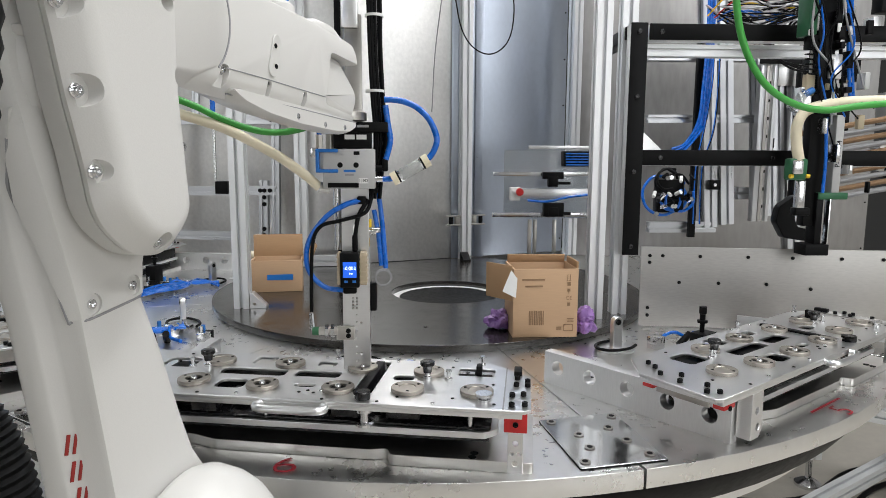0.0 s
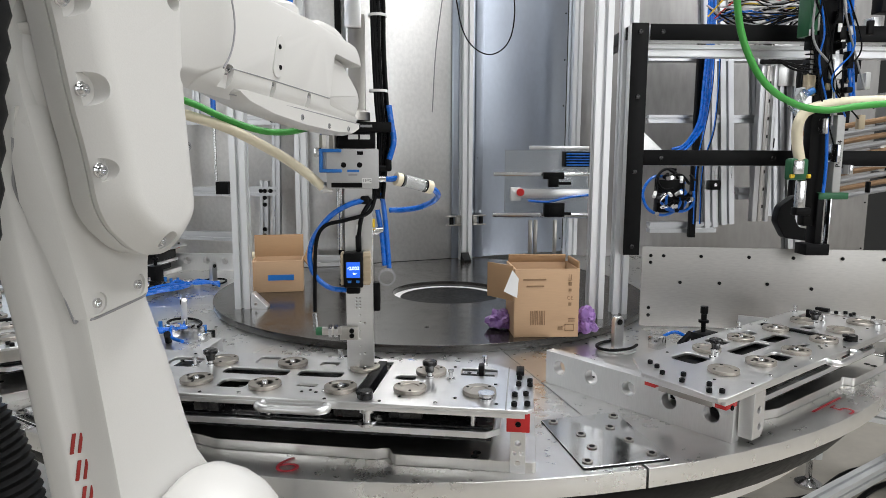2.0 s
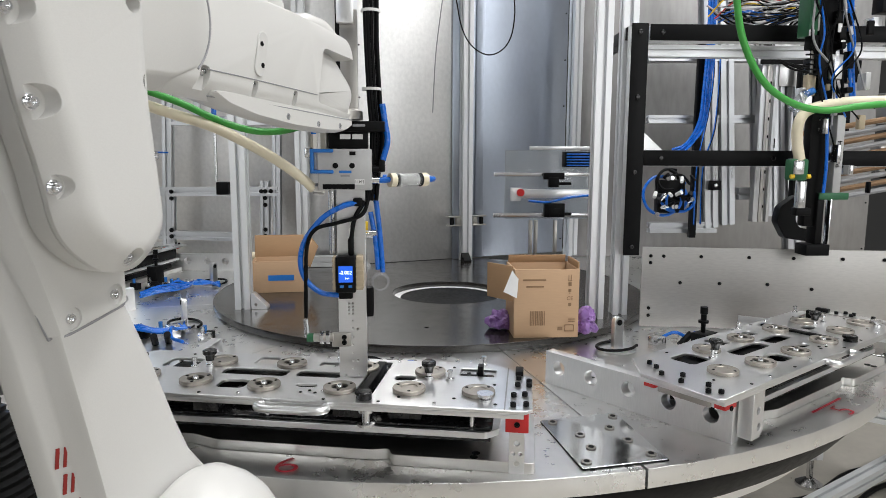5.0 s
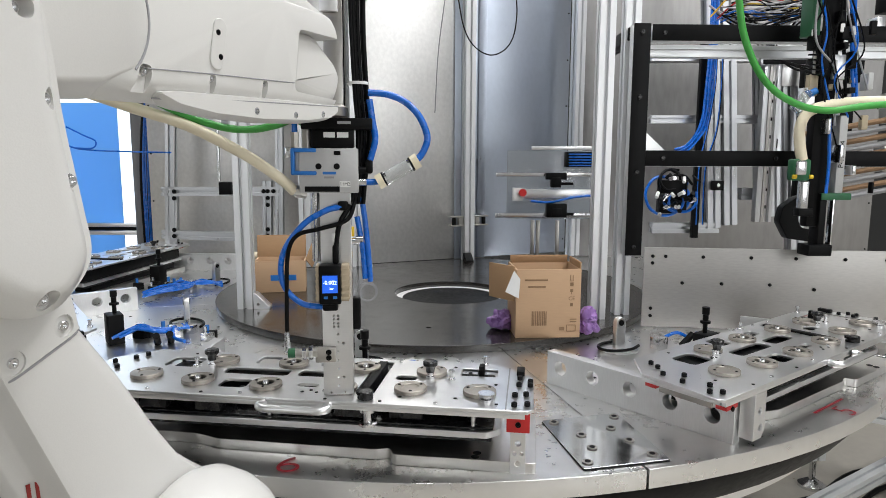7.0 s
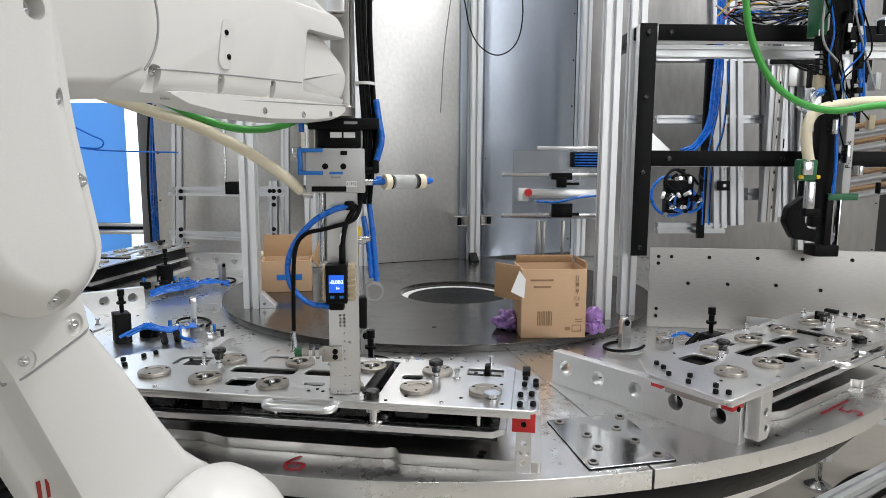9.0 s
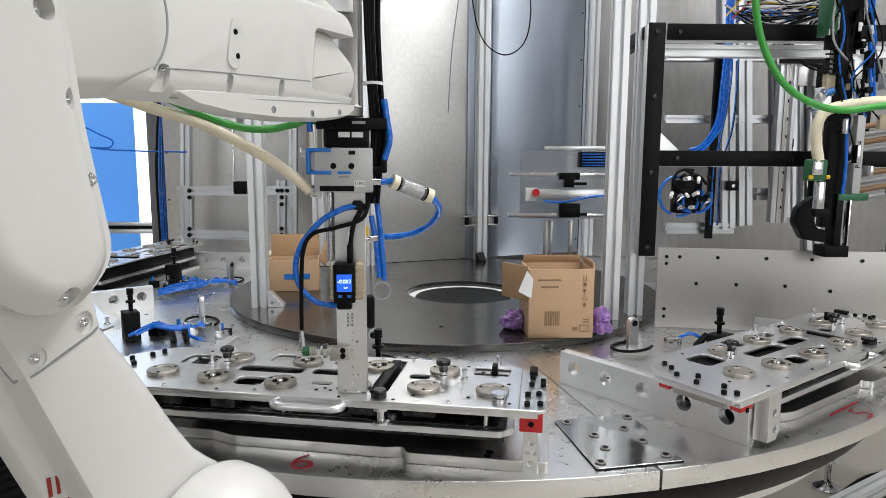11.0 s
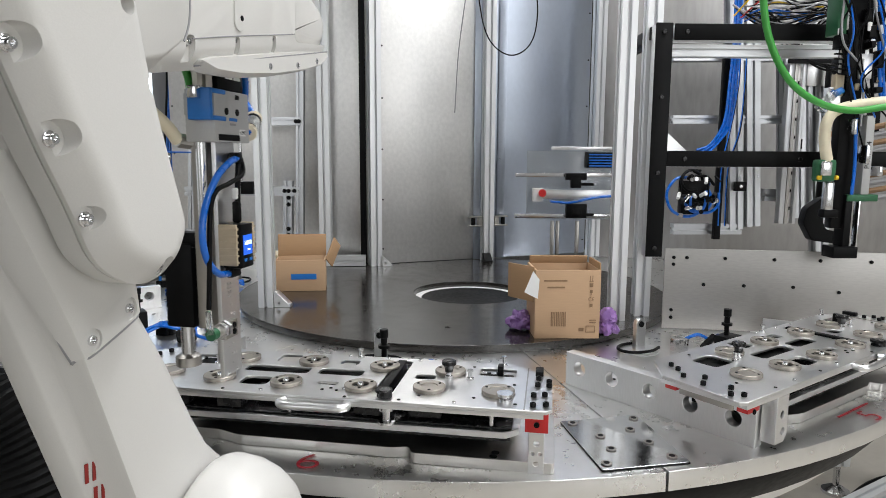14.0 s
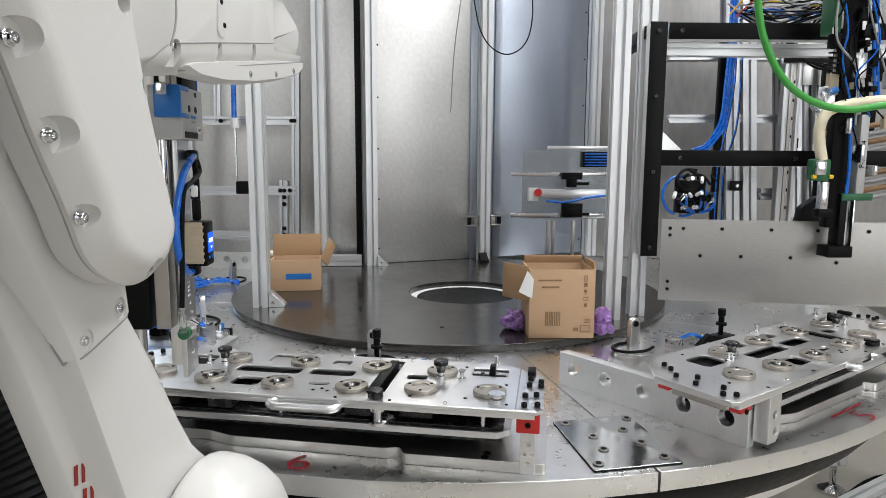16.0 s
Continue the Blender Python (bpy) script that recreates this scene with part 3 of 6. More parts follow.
    # engraved number
    if n in (0, 1):
        if n:
            letters("station_number", "5", 0.056, RED_PAINT, fx, pose(-0.024, -1.266, TZ + 0.0013) @ Matrix.Diagonal((1.2, 1, 1, 1)), "red engraved station number", 0.0004, -0.0011)
            part("engraved_bar", cube(-0.078, 0.036, -1.2380, -1.2340, TZ + 0.0005, TZ + 0.0012, 0), RED_PAINT, fx, "red engraved line")
        else:
            letters("station_number", "6", 0.068, RED_PAINT, fx, pose(-0.023, -1.250, TZ + 0.0013, 0, 0, 13) @ Matrix.Diagonal((1.25, 1, 1, 1)), "red engraved station number", 0.0004, -0.0013)
    return fx


for n in (0, 1, -1, -2):
    fixture(n)


def joint_plate(n):
    """The polished plate over the joint between two sectors."""
    jp = thing("joint_plate", pose(0, 0, TZ, 0, 0, TURN + 45 * n), "polished plate screwed over a joint of the table", "plate", "joint plates")
    pl = part("plate", slab("plate", rounded([(0.343, -1.039), (0.472, -0.986), (0.529, -1.156), (0.400, -1.205)], 0.004), [], 0.002, 0.0004, MIRROR), MIRROR, jp, "", pose(0, 0, 0.0027))
    part("joint", slab("joint", rounded([(0.3418, -1.0375), (0.4732, -0.9845), (0.5305, -1.157), (0.3996, -1.2066)], 0.004), [], 0.0012, 0, BLACK), BLACK, jp, "dark gap round the plate", pose(0, 0, 0.0009))
    for x, y in ((0.363, -1.046), (0.466, -1.006), (0.505, -1.145), (0.407, -1.185), (0.405, -1.09), (0.455, -1.055), (0.478, -1.10), (0.418, -1.135)):
        sc = part("screw", lathe([(0.0, 0.0), (0.005, 0.0), (0.005, 0.001), (0.008, 0.0012), (0.008, 0.002), (0.0, 0.002)], 16), STEEL, jp, "", pose(x, y, 0.0037))
        part("socket", lathe([(0.0, 0.002), (0.0045, 0.002), (0.0045, 0.0026), (0.0, 0.0026)], 12), BLACK, sc)


for n in (0, 1, -1):
    joint_plate(n)
for n in (0, 1, -1):
    for x, y in ((-0.15, -0.76), (-0.10, -0.90), (0.20, -0.80), (0.23, -0.93), (-0.24, -0.88), (0.02, -0.72), (0.26, -1.19), (0.265, -1.175)):
        hole = part("tapped_hole", lathe([(0.0, 0.0), (0.0045, 0.0), (0.0045, 0.0005), (0.0, 0.0005)], 14), BLACKM, table, "", pose(0, 0, TZ, 0, 0, TURN + 45 * n) @ pose(x, y, 0.0002))


# ---- enclosure round the disc ----
def sheet(name, x0, y0, x1, y1, z0, z1, mat, label, thick=0.004):
    length = math.hypot(x1 - x0, y1 - y0)
    th = thing(name, pose(x0, y0, z0, 0, 0, math.degrees(math.atan2(y1 - y0, x1 - x0))), label, "panel", "metal panels")
    part("face", cube(0, length, 0, thick, 0, z1 - z0, 0.0008), mat, th)
    part("edge_fold", cube(0.002, length - 0.002, thick, thick + 0.02, z1 - z0 - 0.004, z1 - z0, 0.0008), mat, th)
    for k in range(7):
        for x in (0.012, length - 0.012):
            bolt(th, pose(x, 0, 0.06 + k * 0.2, 90), 0.0035, 0.002, BLACKM, "screw")
    return th


BZ = DZ + 0.002
sheet("metal_panel", -0.285, 0.485, 0.15, 0.655, BZ, 2.5, SHEET, "tall brushed steel panel behind the disc")
sheet("metal_panel", 0.152, 0.658, 0.62, 0.84, BZ, 2.5, SHEET_BLUE, "tall steel panel with a bluish film")
sheet("metal_panel", -0.52, 0.515, -0.288, 0.487, BZ, 2.5, SHEET, "narrow brushed steel panel")
sheet("metal_panel", -1.20, 0.70, -0.53, 0.70, TZ + 0.002, 2.4, SHEET, "grey steel panel behind the side frame")
sheet("metal_panel", 0.64, 0.84, 1.9, 0.62, TZ + 0.002, 2.5, SHEET_SHADED, "shaded steel panel behind the portal frame")
post(-0.537, -0.29, DZ, 2.5, 0.042, "free-standing aluminium profile post on the disc")
post(0.432, -0.425, DZ, 2.5, 0.040, "tall aluminium profile post on the disc")
post(-0.302, 0.452, DZ, 2.5, 0.045, "aluminium profile post with a corner bracket", 22)
post(-0.50, 0.465, DZ, 2.5, 0.045, "aluminium profile post beside the narrow panel")
post(0.155, 0.605, DZ, 2.5, 0.044, "wide aluminium profile post with hinges", 22, 0.04)
post(0.635, 0.745, DZ, 2.5, 0.045, "aluminium profile post at the rear", 22)
post(0.512, -0.375, DZ, 2.5, 0.040, "aluminium profile post behind the black frame")
# black strip drawn where the gap beside the post lies dark
strip = tagged(part("gap_strip", cube(-0.361, -0.337, 0.462, 0.468, BZ, 2.5, 0.001), BLACKM), "dark strip standing in for the gap beside the narrow panel", "strip")
for sx, sw in ((0.098, 0.03), (0.20, 0.034)):
    tagged(part("channel_strip", cube(sx, sx + sw, 0.625 + (sx - 0.1) * 0.4, 0.632 + (sx - 0.1) * 0.4, BZ, 2.5, 0.001), SHEET_BLUE), "grey folded strip flanking the wide rear post", "strip", "channel strips")
tagged(bar("floor_bar", (-0.50, 0.43, DZ + 0.022), (-0.34, 0.445, DZ + 0.022), 0.04), "short aluminium profile lying on the disc", "bar")
for hx, hy, side in ((0.108, 0.592, 1), (0.211, 0.636, -1)):
    h = thing("hinge", pose(hx, hy, 1.035, 0, 0, 22), "steel knuckle hinge clamped on the rear post", "hinge", "hinges")
    for z in (-0.021, 0.016):
        part("jaw", cube(-0.032, 0.032, -0.014, 0.012, z, z + 0.006, 0.0015), STEEL, h)
    part("leaf", cube(0.018 * side - 0.010, 0.018 * side + 0.010, -0.008, 0.012, -0.0148, 0.0158, 0.001), STEEL, h)
    part("knuckle", rod(bmesh.new(), (-0.014 * side, -0.002, -0.0148), (-0.014 * side, -0.002, 0.0158), 0.009, seg=14), BLACKM, h)


def foot_bracket(x, y, turn, s=0.04, mat=ALU):
    b = slab("foot_bracket", [(0, 0), (s, 0), (s, 0.006), (0.006, s), (0, s)], [ring_pts(0.013, 0.013, 0.004, 12)], 0.034, 0.001, mat)
    ob = part("foot_bracket", b, mat)
    ob.matrix_world = pose(x, y, DZ, 90, 0, turn)
    return tagged(ob, "cast aluminium corner bracket at a post's foot", "bracket", "foot brackets")


foot_bracket(-0.514, -0.29, 0, 0.045)
foot_bracket(-0.275, 0.44, 10)
foot_bracket(0.15, 0.575, -70, 0.035, BLACKM)

# bars across the top of the enclosure
tf = thing("top_frame", pose(0, 0, 2.48), "aluminium bars joining the tops of the posts", "frame")
for a, b in (((-0.537, -0.31, 0.04), (-0.50, 0.49, 0.04)), ((0.432, -0.44, 0.04), (0.635, 0.76, 0.04)), ((-0.51, -0.1, 0.0), (0.47, -0.1, 0.0)), ((-0.537, -0.29, 0.08), (0.432, -0.425, 0.08))):
    bar("bar", a, b, 0.04, None, tf)

# black portal frame
frame_y = -0.43
fr = thing("portal_frame", pose(0, frame_y, 0), "black beam frame bolted to a profile post", "frame")


def beam(x0, x1, z0, z1, bolts):
    part("profile", cube(x0 + 0.001, x1 - 0.001, -0.0148, 0.02, z0 - 0.001, z1 - 0.002, 0.002), PROFILE, fr, "aluminium profile behind the black strip")
    b = part("beam", cube(x0, x1, -0.02, -0.015, z0, z1, 0.0015), BLACKM, fr, "black anodised beam")
    for x, z in bolts:
        bolt(b, pose(x, -0.02, z, 90), 0.006, 0.004, BLACK_GLOSS)
    return b


beam(0.497, 0.540, 1.042, 1.632, [(0.518, 1.065), (0.518, 1.26), (0.518, 1.45), (0.518, 1.61)])
beam(0.544, 1.60, 1.590, 1.630, [(0.575, 1.61), (0.95, 1.61), (1.3, 1.61)])
beam(0.540, 1.60, 1.276, 1.316, [(0.585, 1.296), (0.88, 1.296), (1.25, 1.296)])
bar("rail", (0.55, 0.04, 1.572), (1.6, 0.04, 1.572), 0.03, None, fr, "aluminium rail behind the upper beam")
part("gusset", slab("gusset", [(0, 0), (0.11, 0), (0, 0.10)], [], 0.004, 0.0005, ALU), ALU, fr, "triangular gusset plate", pose(0.62, 0.30, 1.30, 90))
part("side_beam", cube(0.497, 0.537, 0.022, 0.30, 1.598, 1.630, 0.002), BLACKM, fr)

# lifting plate at the station to the side
lift = thing("lifting_plate", pose(0.549, -0.447, TZ + 0.001, 0, 0, -8), "bare steel cover plate that lifts, dotted with screws", "plate")
lp = part("sheet", cube(0, 1.0, 0, 0.006, 0, 0.213, 0.001), BARE, lift)
for x, z in ((0.022, 0.19), (0.022, 0.172), (0.055, 0.19), (0.15, 0.19), (0.27, 0.19), (0.38, 0.19), (0.10, 0.12), (0.20, 0.12), (0.32, 0.12), (0.43, 0.11), (0.022, 0.05), (0.022, 0.03), (0.5, 0.19), (0.6, 0.19)):
    bolt(lp, pose(x, 0.0, z, 90), 0.0045, 0.003, BLACKM)

low = thing("low_guide", pose(0.775, -0.53, TZ, 0, 0, -30), "low aluminium guide plate on the table", "guide")
part("plate", cube(0, 0.45, 0, 0.006, 0.02, 0.048, 0.001), ALU, low)
part("foot", cube(0, 0.45, 0.006, 0.03, 0.0, 0.02, 0.001), STEEL, low)


# ---- rear right: frames, cables ----
def at(px, py, y):
    """A place on the plane y from a view direction about the camera's mean place."""
    a, b = (px - 784) / 1150, (441 - py) / 1150
    a, b = a - 0.005 * b, b + 0.005 * a
    ahead = 0.99074 + b * 0.13578
    d = (y + 2.1287) / ahead
    return (-0.033 + d * a, y, 1.29 + d * (b * 0.99074 - 0.13578))


def cable_thing(name, lines, r, mat, label, seg=8):
    t = thing(name, pose(0, 0, 0), label, "cables")
    for ln in lines:
        part("cable", tube(bmesh.new(), ln, r, seg, 8), mat, t)
    return t


side = thing("support_rack", pose(0, 0, 0), "aluminium profile frame carrying valves and cables", "frame")
for x0, y0, x1, y1, w in ((1300, -300, 1300, 405, .05), (1330, -300, 1330, 400, .05), (1190, 98, 1460, 98, .045), (1190, 212, 1400, 212, .03), (1190, 405, 1310, 405, .04),
                          (1400, 100, 1400, 385, .07), (1425, 100, 1425, 385, .04), (1350, 345, 1390, 345, .045), (1450, -300, 1450, 470, .05)):
    a, b = at(x0, y0, 0.35), at(x1, y1, 0.35)
    bar("bar", a, b, w, None, side, "", 0.0, PROFILE_DULL)
part("mounting_plate", cube(at(1288, 0, 0.3)[0], at(1300, 0, 0.3)[0], 0.29, 0.31, 1.0, 1.75, 0.001), BLACKM, side)
part("corner_plate", cube(at(1440, 0, 0.32)[0], at(1475, 0, 0.32)[0], 0.318, 0.324, at(0, 145, 0.32)[2], at(0, 60, 0.32)[2], 0.001), ALU, side)
rng = random.Random(4)
for k in range(14):
    px, py = rng.uniform(1475, 1640), rng.uniform(-60, 330)
    a, b = at(px, py + rng.uniform(18, 60), -0.1), at(px + rng.uniform(12, 40), py, -0.1)
    part("actuator", cube(a[0], b[0], -0.1, -0.05, a[2], b[2], 0.002), (BLACK, BLACKM, ALU, BLACK, STEEL)[k % 5], side)
lines = []
for k in range(9):
    o = rng.uniform(-7, 7)
    yy = 0.27 + rng.uniform(-0.03, 0.03)
    lines.append([at(1312 + o, -60, yy), at(1306 + o, 70, yy), at(1298 + o, 150, yy), at(1290 + o * 1.2, 215, yy), at(1265 + o, 255, yy), at(1240 + o, 272 + o, yy)])
cable_thing("cable_bundle", lines, 0.0042, BLUE, "thick bundle of blue air tubes on the frame")
lines = []
for k in range(7):
    c = rng.uniform(1215, 1250), rng.uniform(320, 360)
    r = rng.uniform(18, 38)
    a0 = rng.uniform(0, 6.28)
    lines.append([at(c[0] + r * math.cos(a0 + j * 0.9), c[1] + r * math.sin(a0 + j * 0.9), 0.2 + 0.01 * j) for j in range(7)])
cable_thing("cable_coil", lines[:4], 0.0055, BLUE, "loops of blue air tube round a valve block")
cable_thing("cable_coil", lines[4:], 0.005, BLACK, "loops of black cable round a valve block")
vb = thing("valve_block", pose(*at(1232, 350, 0.22)), "small valve block with fittings among cables", "valve block")
part("body", cube(-0.05, 0.05, 0, 0.04, -0.06, 0.06, 0.003), BLACKM, vb)
for k in range(10):
    x, z = rng.uniform(-0.06, 0.06), rng.uniform(-0.07, 0.07)
    part("fitting", rod(bmesh.new(), (x, 0.0, z), (x + rng.uniform(-0.01, 0.01), -0.03, z), 0.008, seg=10), CHROME if k % 2 else BLACK, vb)
lines = []
for k in range(12):
    s = rng.uniform(-12, 12)
    lines.append([at(1310 + s, 20 + s, -0.2), at(1350, 5 + rng.uniform(0, 40), -0.22), at(1400, 10 + rng.uniform(0, 45), -0.25), at(1440, 30 + rng.uniform(-15, 25), -0.28), at(1480, rng.uniform(-10, 40), -0.3)])
cable_thing("cable_tangle", lines[:6], 0.0035, BLACK, "tangle of black cables above the frame")
cable_thing("cable_tangle", lines[6:], 0.003, CABLE_GREY, "tangle of grey cables above the frame")
cable_thing("loose_cable", [[at(1412, 55, -0.3), at(1420, 95, -0.3), at(1450, 120, -0.3), at(1490, 128, -0.3)], [at(1395, 55, -0.3), at(1410, 80, -0.3), at(1460, 95, -0.3)]], 0.003, BLACK, "thin black cables hanging from the beam")
cable_thing("hanging_wire", [[(0.10, -0.1, 2.47), at(848, -80, -0.1), at(852, 20, -0.1), at(870, 75, -0.1), at(905, 98, -0.1), at(938, 80, -0.1), at(952, 30, -0.1), at(952, -80, -0.1), (0.27, -0.1, 2.47)]], 0.002, BLACK, "thin black wire hanging in a loop")
cable_thing("hanging_wire", [[(0.12, -0.1, 2.47), at(836, -80, 0.3), at(822, 20, 0.35), at(812, 100, 0.4), at(806, 200, 0.45)]], 0.002, CABLE_GREY, "thin grey wire hanging before the panel")

# air tubes lying on the far part of the table
def on_table(px, py, h=0.02):
    e, f = Vector(at(px, py, 0.0)), Vector((-0.033, -2.1287, 1.29))
    return tuple(f + (e - f) * ((TZ + h - f.z) / (e.z - f.z)))


lines = []
for k in range(7):
    o, u = rng.uniform(-6, 6), rng.uniform(-4, 5)
    lines.append([on_table(300 + o, 518 + u), on_table(335 + o, 508 + u * 1.5, 0.03), on_table(368 - o, 502 + u, 0.03), on_table(402 + o, 496 - u), on_table(432, 500 + u)])
cable_thing("tube_bundle", lines, 0.004, BLUE, "blue air tubes lying on the table")
lines = []
for k in range(7):
    o, u = rng.uniform(-8, 8), rng.uniform(-6, 6)
    lines.append([on_table(248 + o, 592 + u), on_table(285 + o, 576 + u, 0.035), on_table(325 - o, 582 + u, 0.03), on_table(368 + o, 571 - u, 0.02)])
cable_thing("tube_bundle", lines, 0.0036, BLUE, "blue air tubes lying on the table")
for k in range(12):
    px, py = rng.uniform(270, 420), rng.choice((505, 510, 585, 595)) + rng.uniform(-8, 8)
    p = on_table(px, py, 0.0)
    cl = thing("small_valve", pose(p[0], p[1], TZ, 0, 0, rng.uniform(-40, 40)), "small pneumatic valve with a push fitting on the table", "valve", "small valves")
    part("body", cube(-0.016, 0.016, -0.01, 0.01, 0, 0.022, 0.0015), BLACK if k % 3 else CHROME, cl)
    part("fitting", rod(bmesh.new(), (-0.006, 0, 0.022), (-0.006, 0, 0.036), 0.005, seg=10), CHROME if k % 2 else BLUE_BODY, cl)

# feeder with clear plate in the middle distance
fd = thing("feeder_unit", pose(0, 0, 0), "clear plate with slide rails, clamps and a red button", "feeder")
Y0 = 0.10


def feeder_box(name, x0, x1, y0, y1, d0, d1, mat, label=""):
    a, b = at(x0, y1, Y0 + d0), at(x1, y0, Y0 + d0)
    return part(name, cube(a[0], b[0], Y0 + d0, Y0 + d1, a[2], b[2], 0.001), mat, fd, label)


feeder_box("clear_plate", 932, 1085, 268, 388, 0.02, 0.026, CLEAR, "clear plastic plate")
feeder_box("strip", 978, 1085, 260, 266, 0.03, 0.05, ALU)
feeder_box("cable_chain", 1040, 1092, 270, 297, -0.02, 0.03, BLACK, "black cable chain with blue tubes")
for k in range(5):
    feeder_box("blue_tube", 1044, 1090, 273 + 5 * k, 275 + 5 * k, -0.024, -0.0205, BLUE)
feeder_box("slide_rail", 914, 1088, 307, 313, -0.02, 0.0, CHROME)
feeder_box("slide_rail", 912, 1088, 379, 386, -0.02, 0.0, CHROME)
feeder_box("cylinder", 960, 1088, 337, 352, -0.03, 0.0, ALU, "bright pneumatic cylinder")
feeder_box("end_cap", 944, 962, 334, 357, -0.032, 0.0, PAPER)
for a, b in ((307, 333), (362, 386)):
    feeder_box("clamp", 1003, 1040, a, a + 12 if a < 330 else a + 24, -0.045, -0.021, BLACK, "black clamp")
    feeder_box("clamp_tab", 1012, 1030, a + 8, b, -0.047, -0.021, BLACK)
    feeder_box("clamp_screw", 1030, 1052, (a + b) / 2 + 4, (a + b) / 2 + 9, -0.04, -0.03, BLACKM)
part("button", rod(bmesh.new(), at(961, 342, Y0 - 0.045), at(961, 342, Y0 - 0.03), 0.013, seg=20), RED, fd, "round red button")
part("air_tube", tube(bmesh.new(), [at(975, 357, Y0 - 0.04), at(1010, 359, Y0 - 0.04), at(1050, 351, Y0 - 0.04), at(1090, 347, Y0 - 0.04)], 0.004, 8, 6), BLUE, fd)
for px in (993, 1003, 1040):
    part("leg", cube(at(px - 3, 0, Y0)[0], at(px + 3, 0, Y0)[0], Y0 + 0.03, Y0 + 0.05, DZ, at(0, 388, Y0)[2], 0.001), STEEL, fd)

# ---- rear left: frame bars, window ----
lf = thing("support_rack", pose(0, 0, 0), "aluminium profile frame with crossbars and a hanging cylinder", "frame")
for x0, y0, x1, y1, w in ((345, 215, 535, 215, .034), (330, 338, 535, 338, .036), (330, 412, 480, 418, .034), (512, 320, 512, 425, .034), (533, 120, 533, 425, .03), (345, 60, 345, 430, .036), (395, -200, 395, 220, .025), (350, 330, 350, 430, .03)):
    bar("bar", at(x0, y0, 0.52), at(x1, y1, 0.52), w, None, lf, "", 0.0, PROFILE_DULL)
for px, py in ((512, 338), (522, 338), (505, 338), (512, 350), (512, 362), (512, 405), (512, 416), (525, 215), (530, 215), (350, 338), (350, 350), (350, 405), (350, 416), (400, 215)):
    bolt(lf, pose(*at(px, py, 0.499), 90), 0.0085, 0.004, BLACKM, "screw")
part("rod", rod(bmesh.new(), at(425, 225, 0.45), at(428, 320, 0.45), 0.006, seg=12), CHROME, lf)
part("rod_end", rod(bmesh.new(), at(424, 210, 0.45), at(425, 228, 0.45), 0.016, seg=12), PAPER, lf)
part("cylinder", rod(bmesh.new(), at(422, 130, 0.45), at(424, 212, 0.45), 0.01, seg=12), BLUE, lf)
a, b = at(427, 344, 0.42), at(448, 322, 0.42)
part("clamp", cube(a[0], b[0], 0.42, 0.48, a[2], b[2], 0.003), BLACK, lf, "black plastic clamp")
col = thing("grey_column", pose(at(285, 0, 1.1)[0], 1.1, 0), "dark grey round column", "column")
part("shaft", rod(bmesh.new(), (0, 0, 0), (0, 0, 4.2), 0.055, seg=28), WALLDARK, col)
bx0, bx1 = at(60, 0, 1.7)[0], at(240, 0, 1.7)[0]
win = tagged(new("window_1"), "tall window with blue film and bright daylight", kind="structure")
part("pane", cube(at(40, 0, 1.8)[0], at(300, 0, 1.8)[0], 1.80, 1.81, 0.5, 2.6, 0), DAY_GLOW, win, "bright daylight pane")
part("blue_film", cube(bx0, bx1, 1.70, 1.708, at(0, 480, 1.7)[2], at(0, 182, 1.7)[2], 0.001), BLUE_SHEET, win, "blue translucent sheet")
part("window_frame", cube(at(60, 0, 1.75)[0], at(280, 0, 1.75)[0], 1.74, 1.77, at(0, 405, 1.75)[2], at(0, 393, 1.75)[2], 0.001), PAPER, win)
part("window_frame", cube(at(60, 0, 1.69)[0], at(290, 0, 1.69)[0], 1.66, 1.69, at(0, 397, 1.69)[2], at(0, 391, 1.69)[2], 0.001), ALU, win, "aluminium cross strip")
part("window_frame", cube(at(60, 0, 1.69)[0], at(290, 0, 1.69)[0], 1.66, 1.69, at(0, 411, 1.69)[2], at(0, 404, 1.69)[2], 0.001), ALU, win, "aluminium cross strip")
part("window_gap", cube(at(60, 0, 1.69)[0], at(290, 0, 1.69)[0], 1.67, 1.685, at(0, 403, 1.69)[2], at(0, 398, 1.69)[2], 0.0005), BLACK, win, "dark gap between the strips")
sheet("metal_panel", -3.2, 2.2, -0.9, 2.2, 0.0, 2.6, WALLDARK, "grey cabinet sheet far behind the machine")
lines = []
for k in range(5):
    o = rng.uniform(-12, 12)
    lines.append([at(300 + o, -60, 0.9), at(303 + o, 150, 0.9), at(300 + o * 1.3, 300, 0.9), at(306 + o, 440, 0.9)])
cable_thing("cable_bundle", lines[:3], 0.008, BLUE, "blue air tubes hanging beside the column")
cable_thing("cable_bundle", lines[3:], 0.008, BLACK, "black cables hanging beside the column")
cable_thing("loose_cable", [[at(165, 225, 0.5), at(195, 240, 0.5), at(215, 250, 0.5), at(210, 262, 0.5), at(180, 262, 0.5)], [at(150, 195, 0.5), at(158, 240, 0.5), at(180, 262, 0.5), at(260, 268, 0.5), at(345, 270, 0.5)]], 0.003, BLUE, "curled blue air tube")


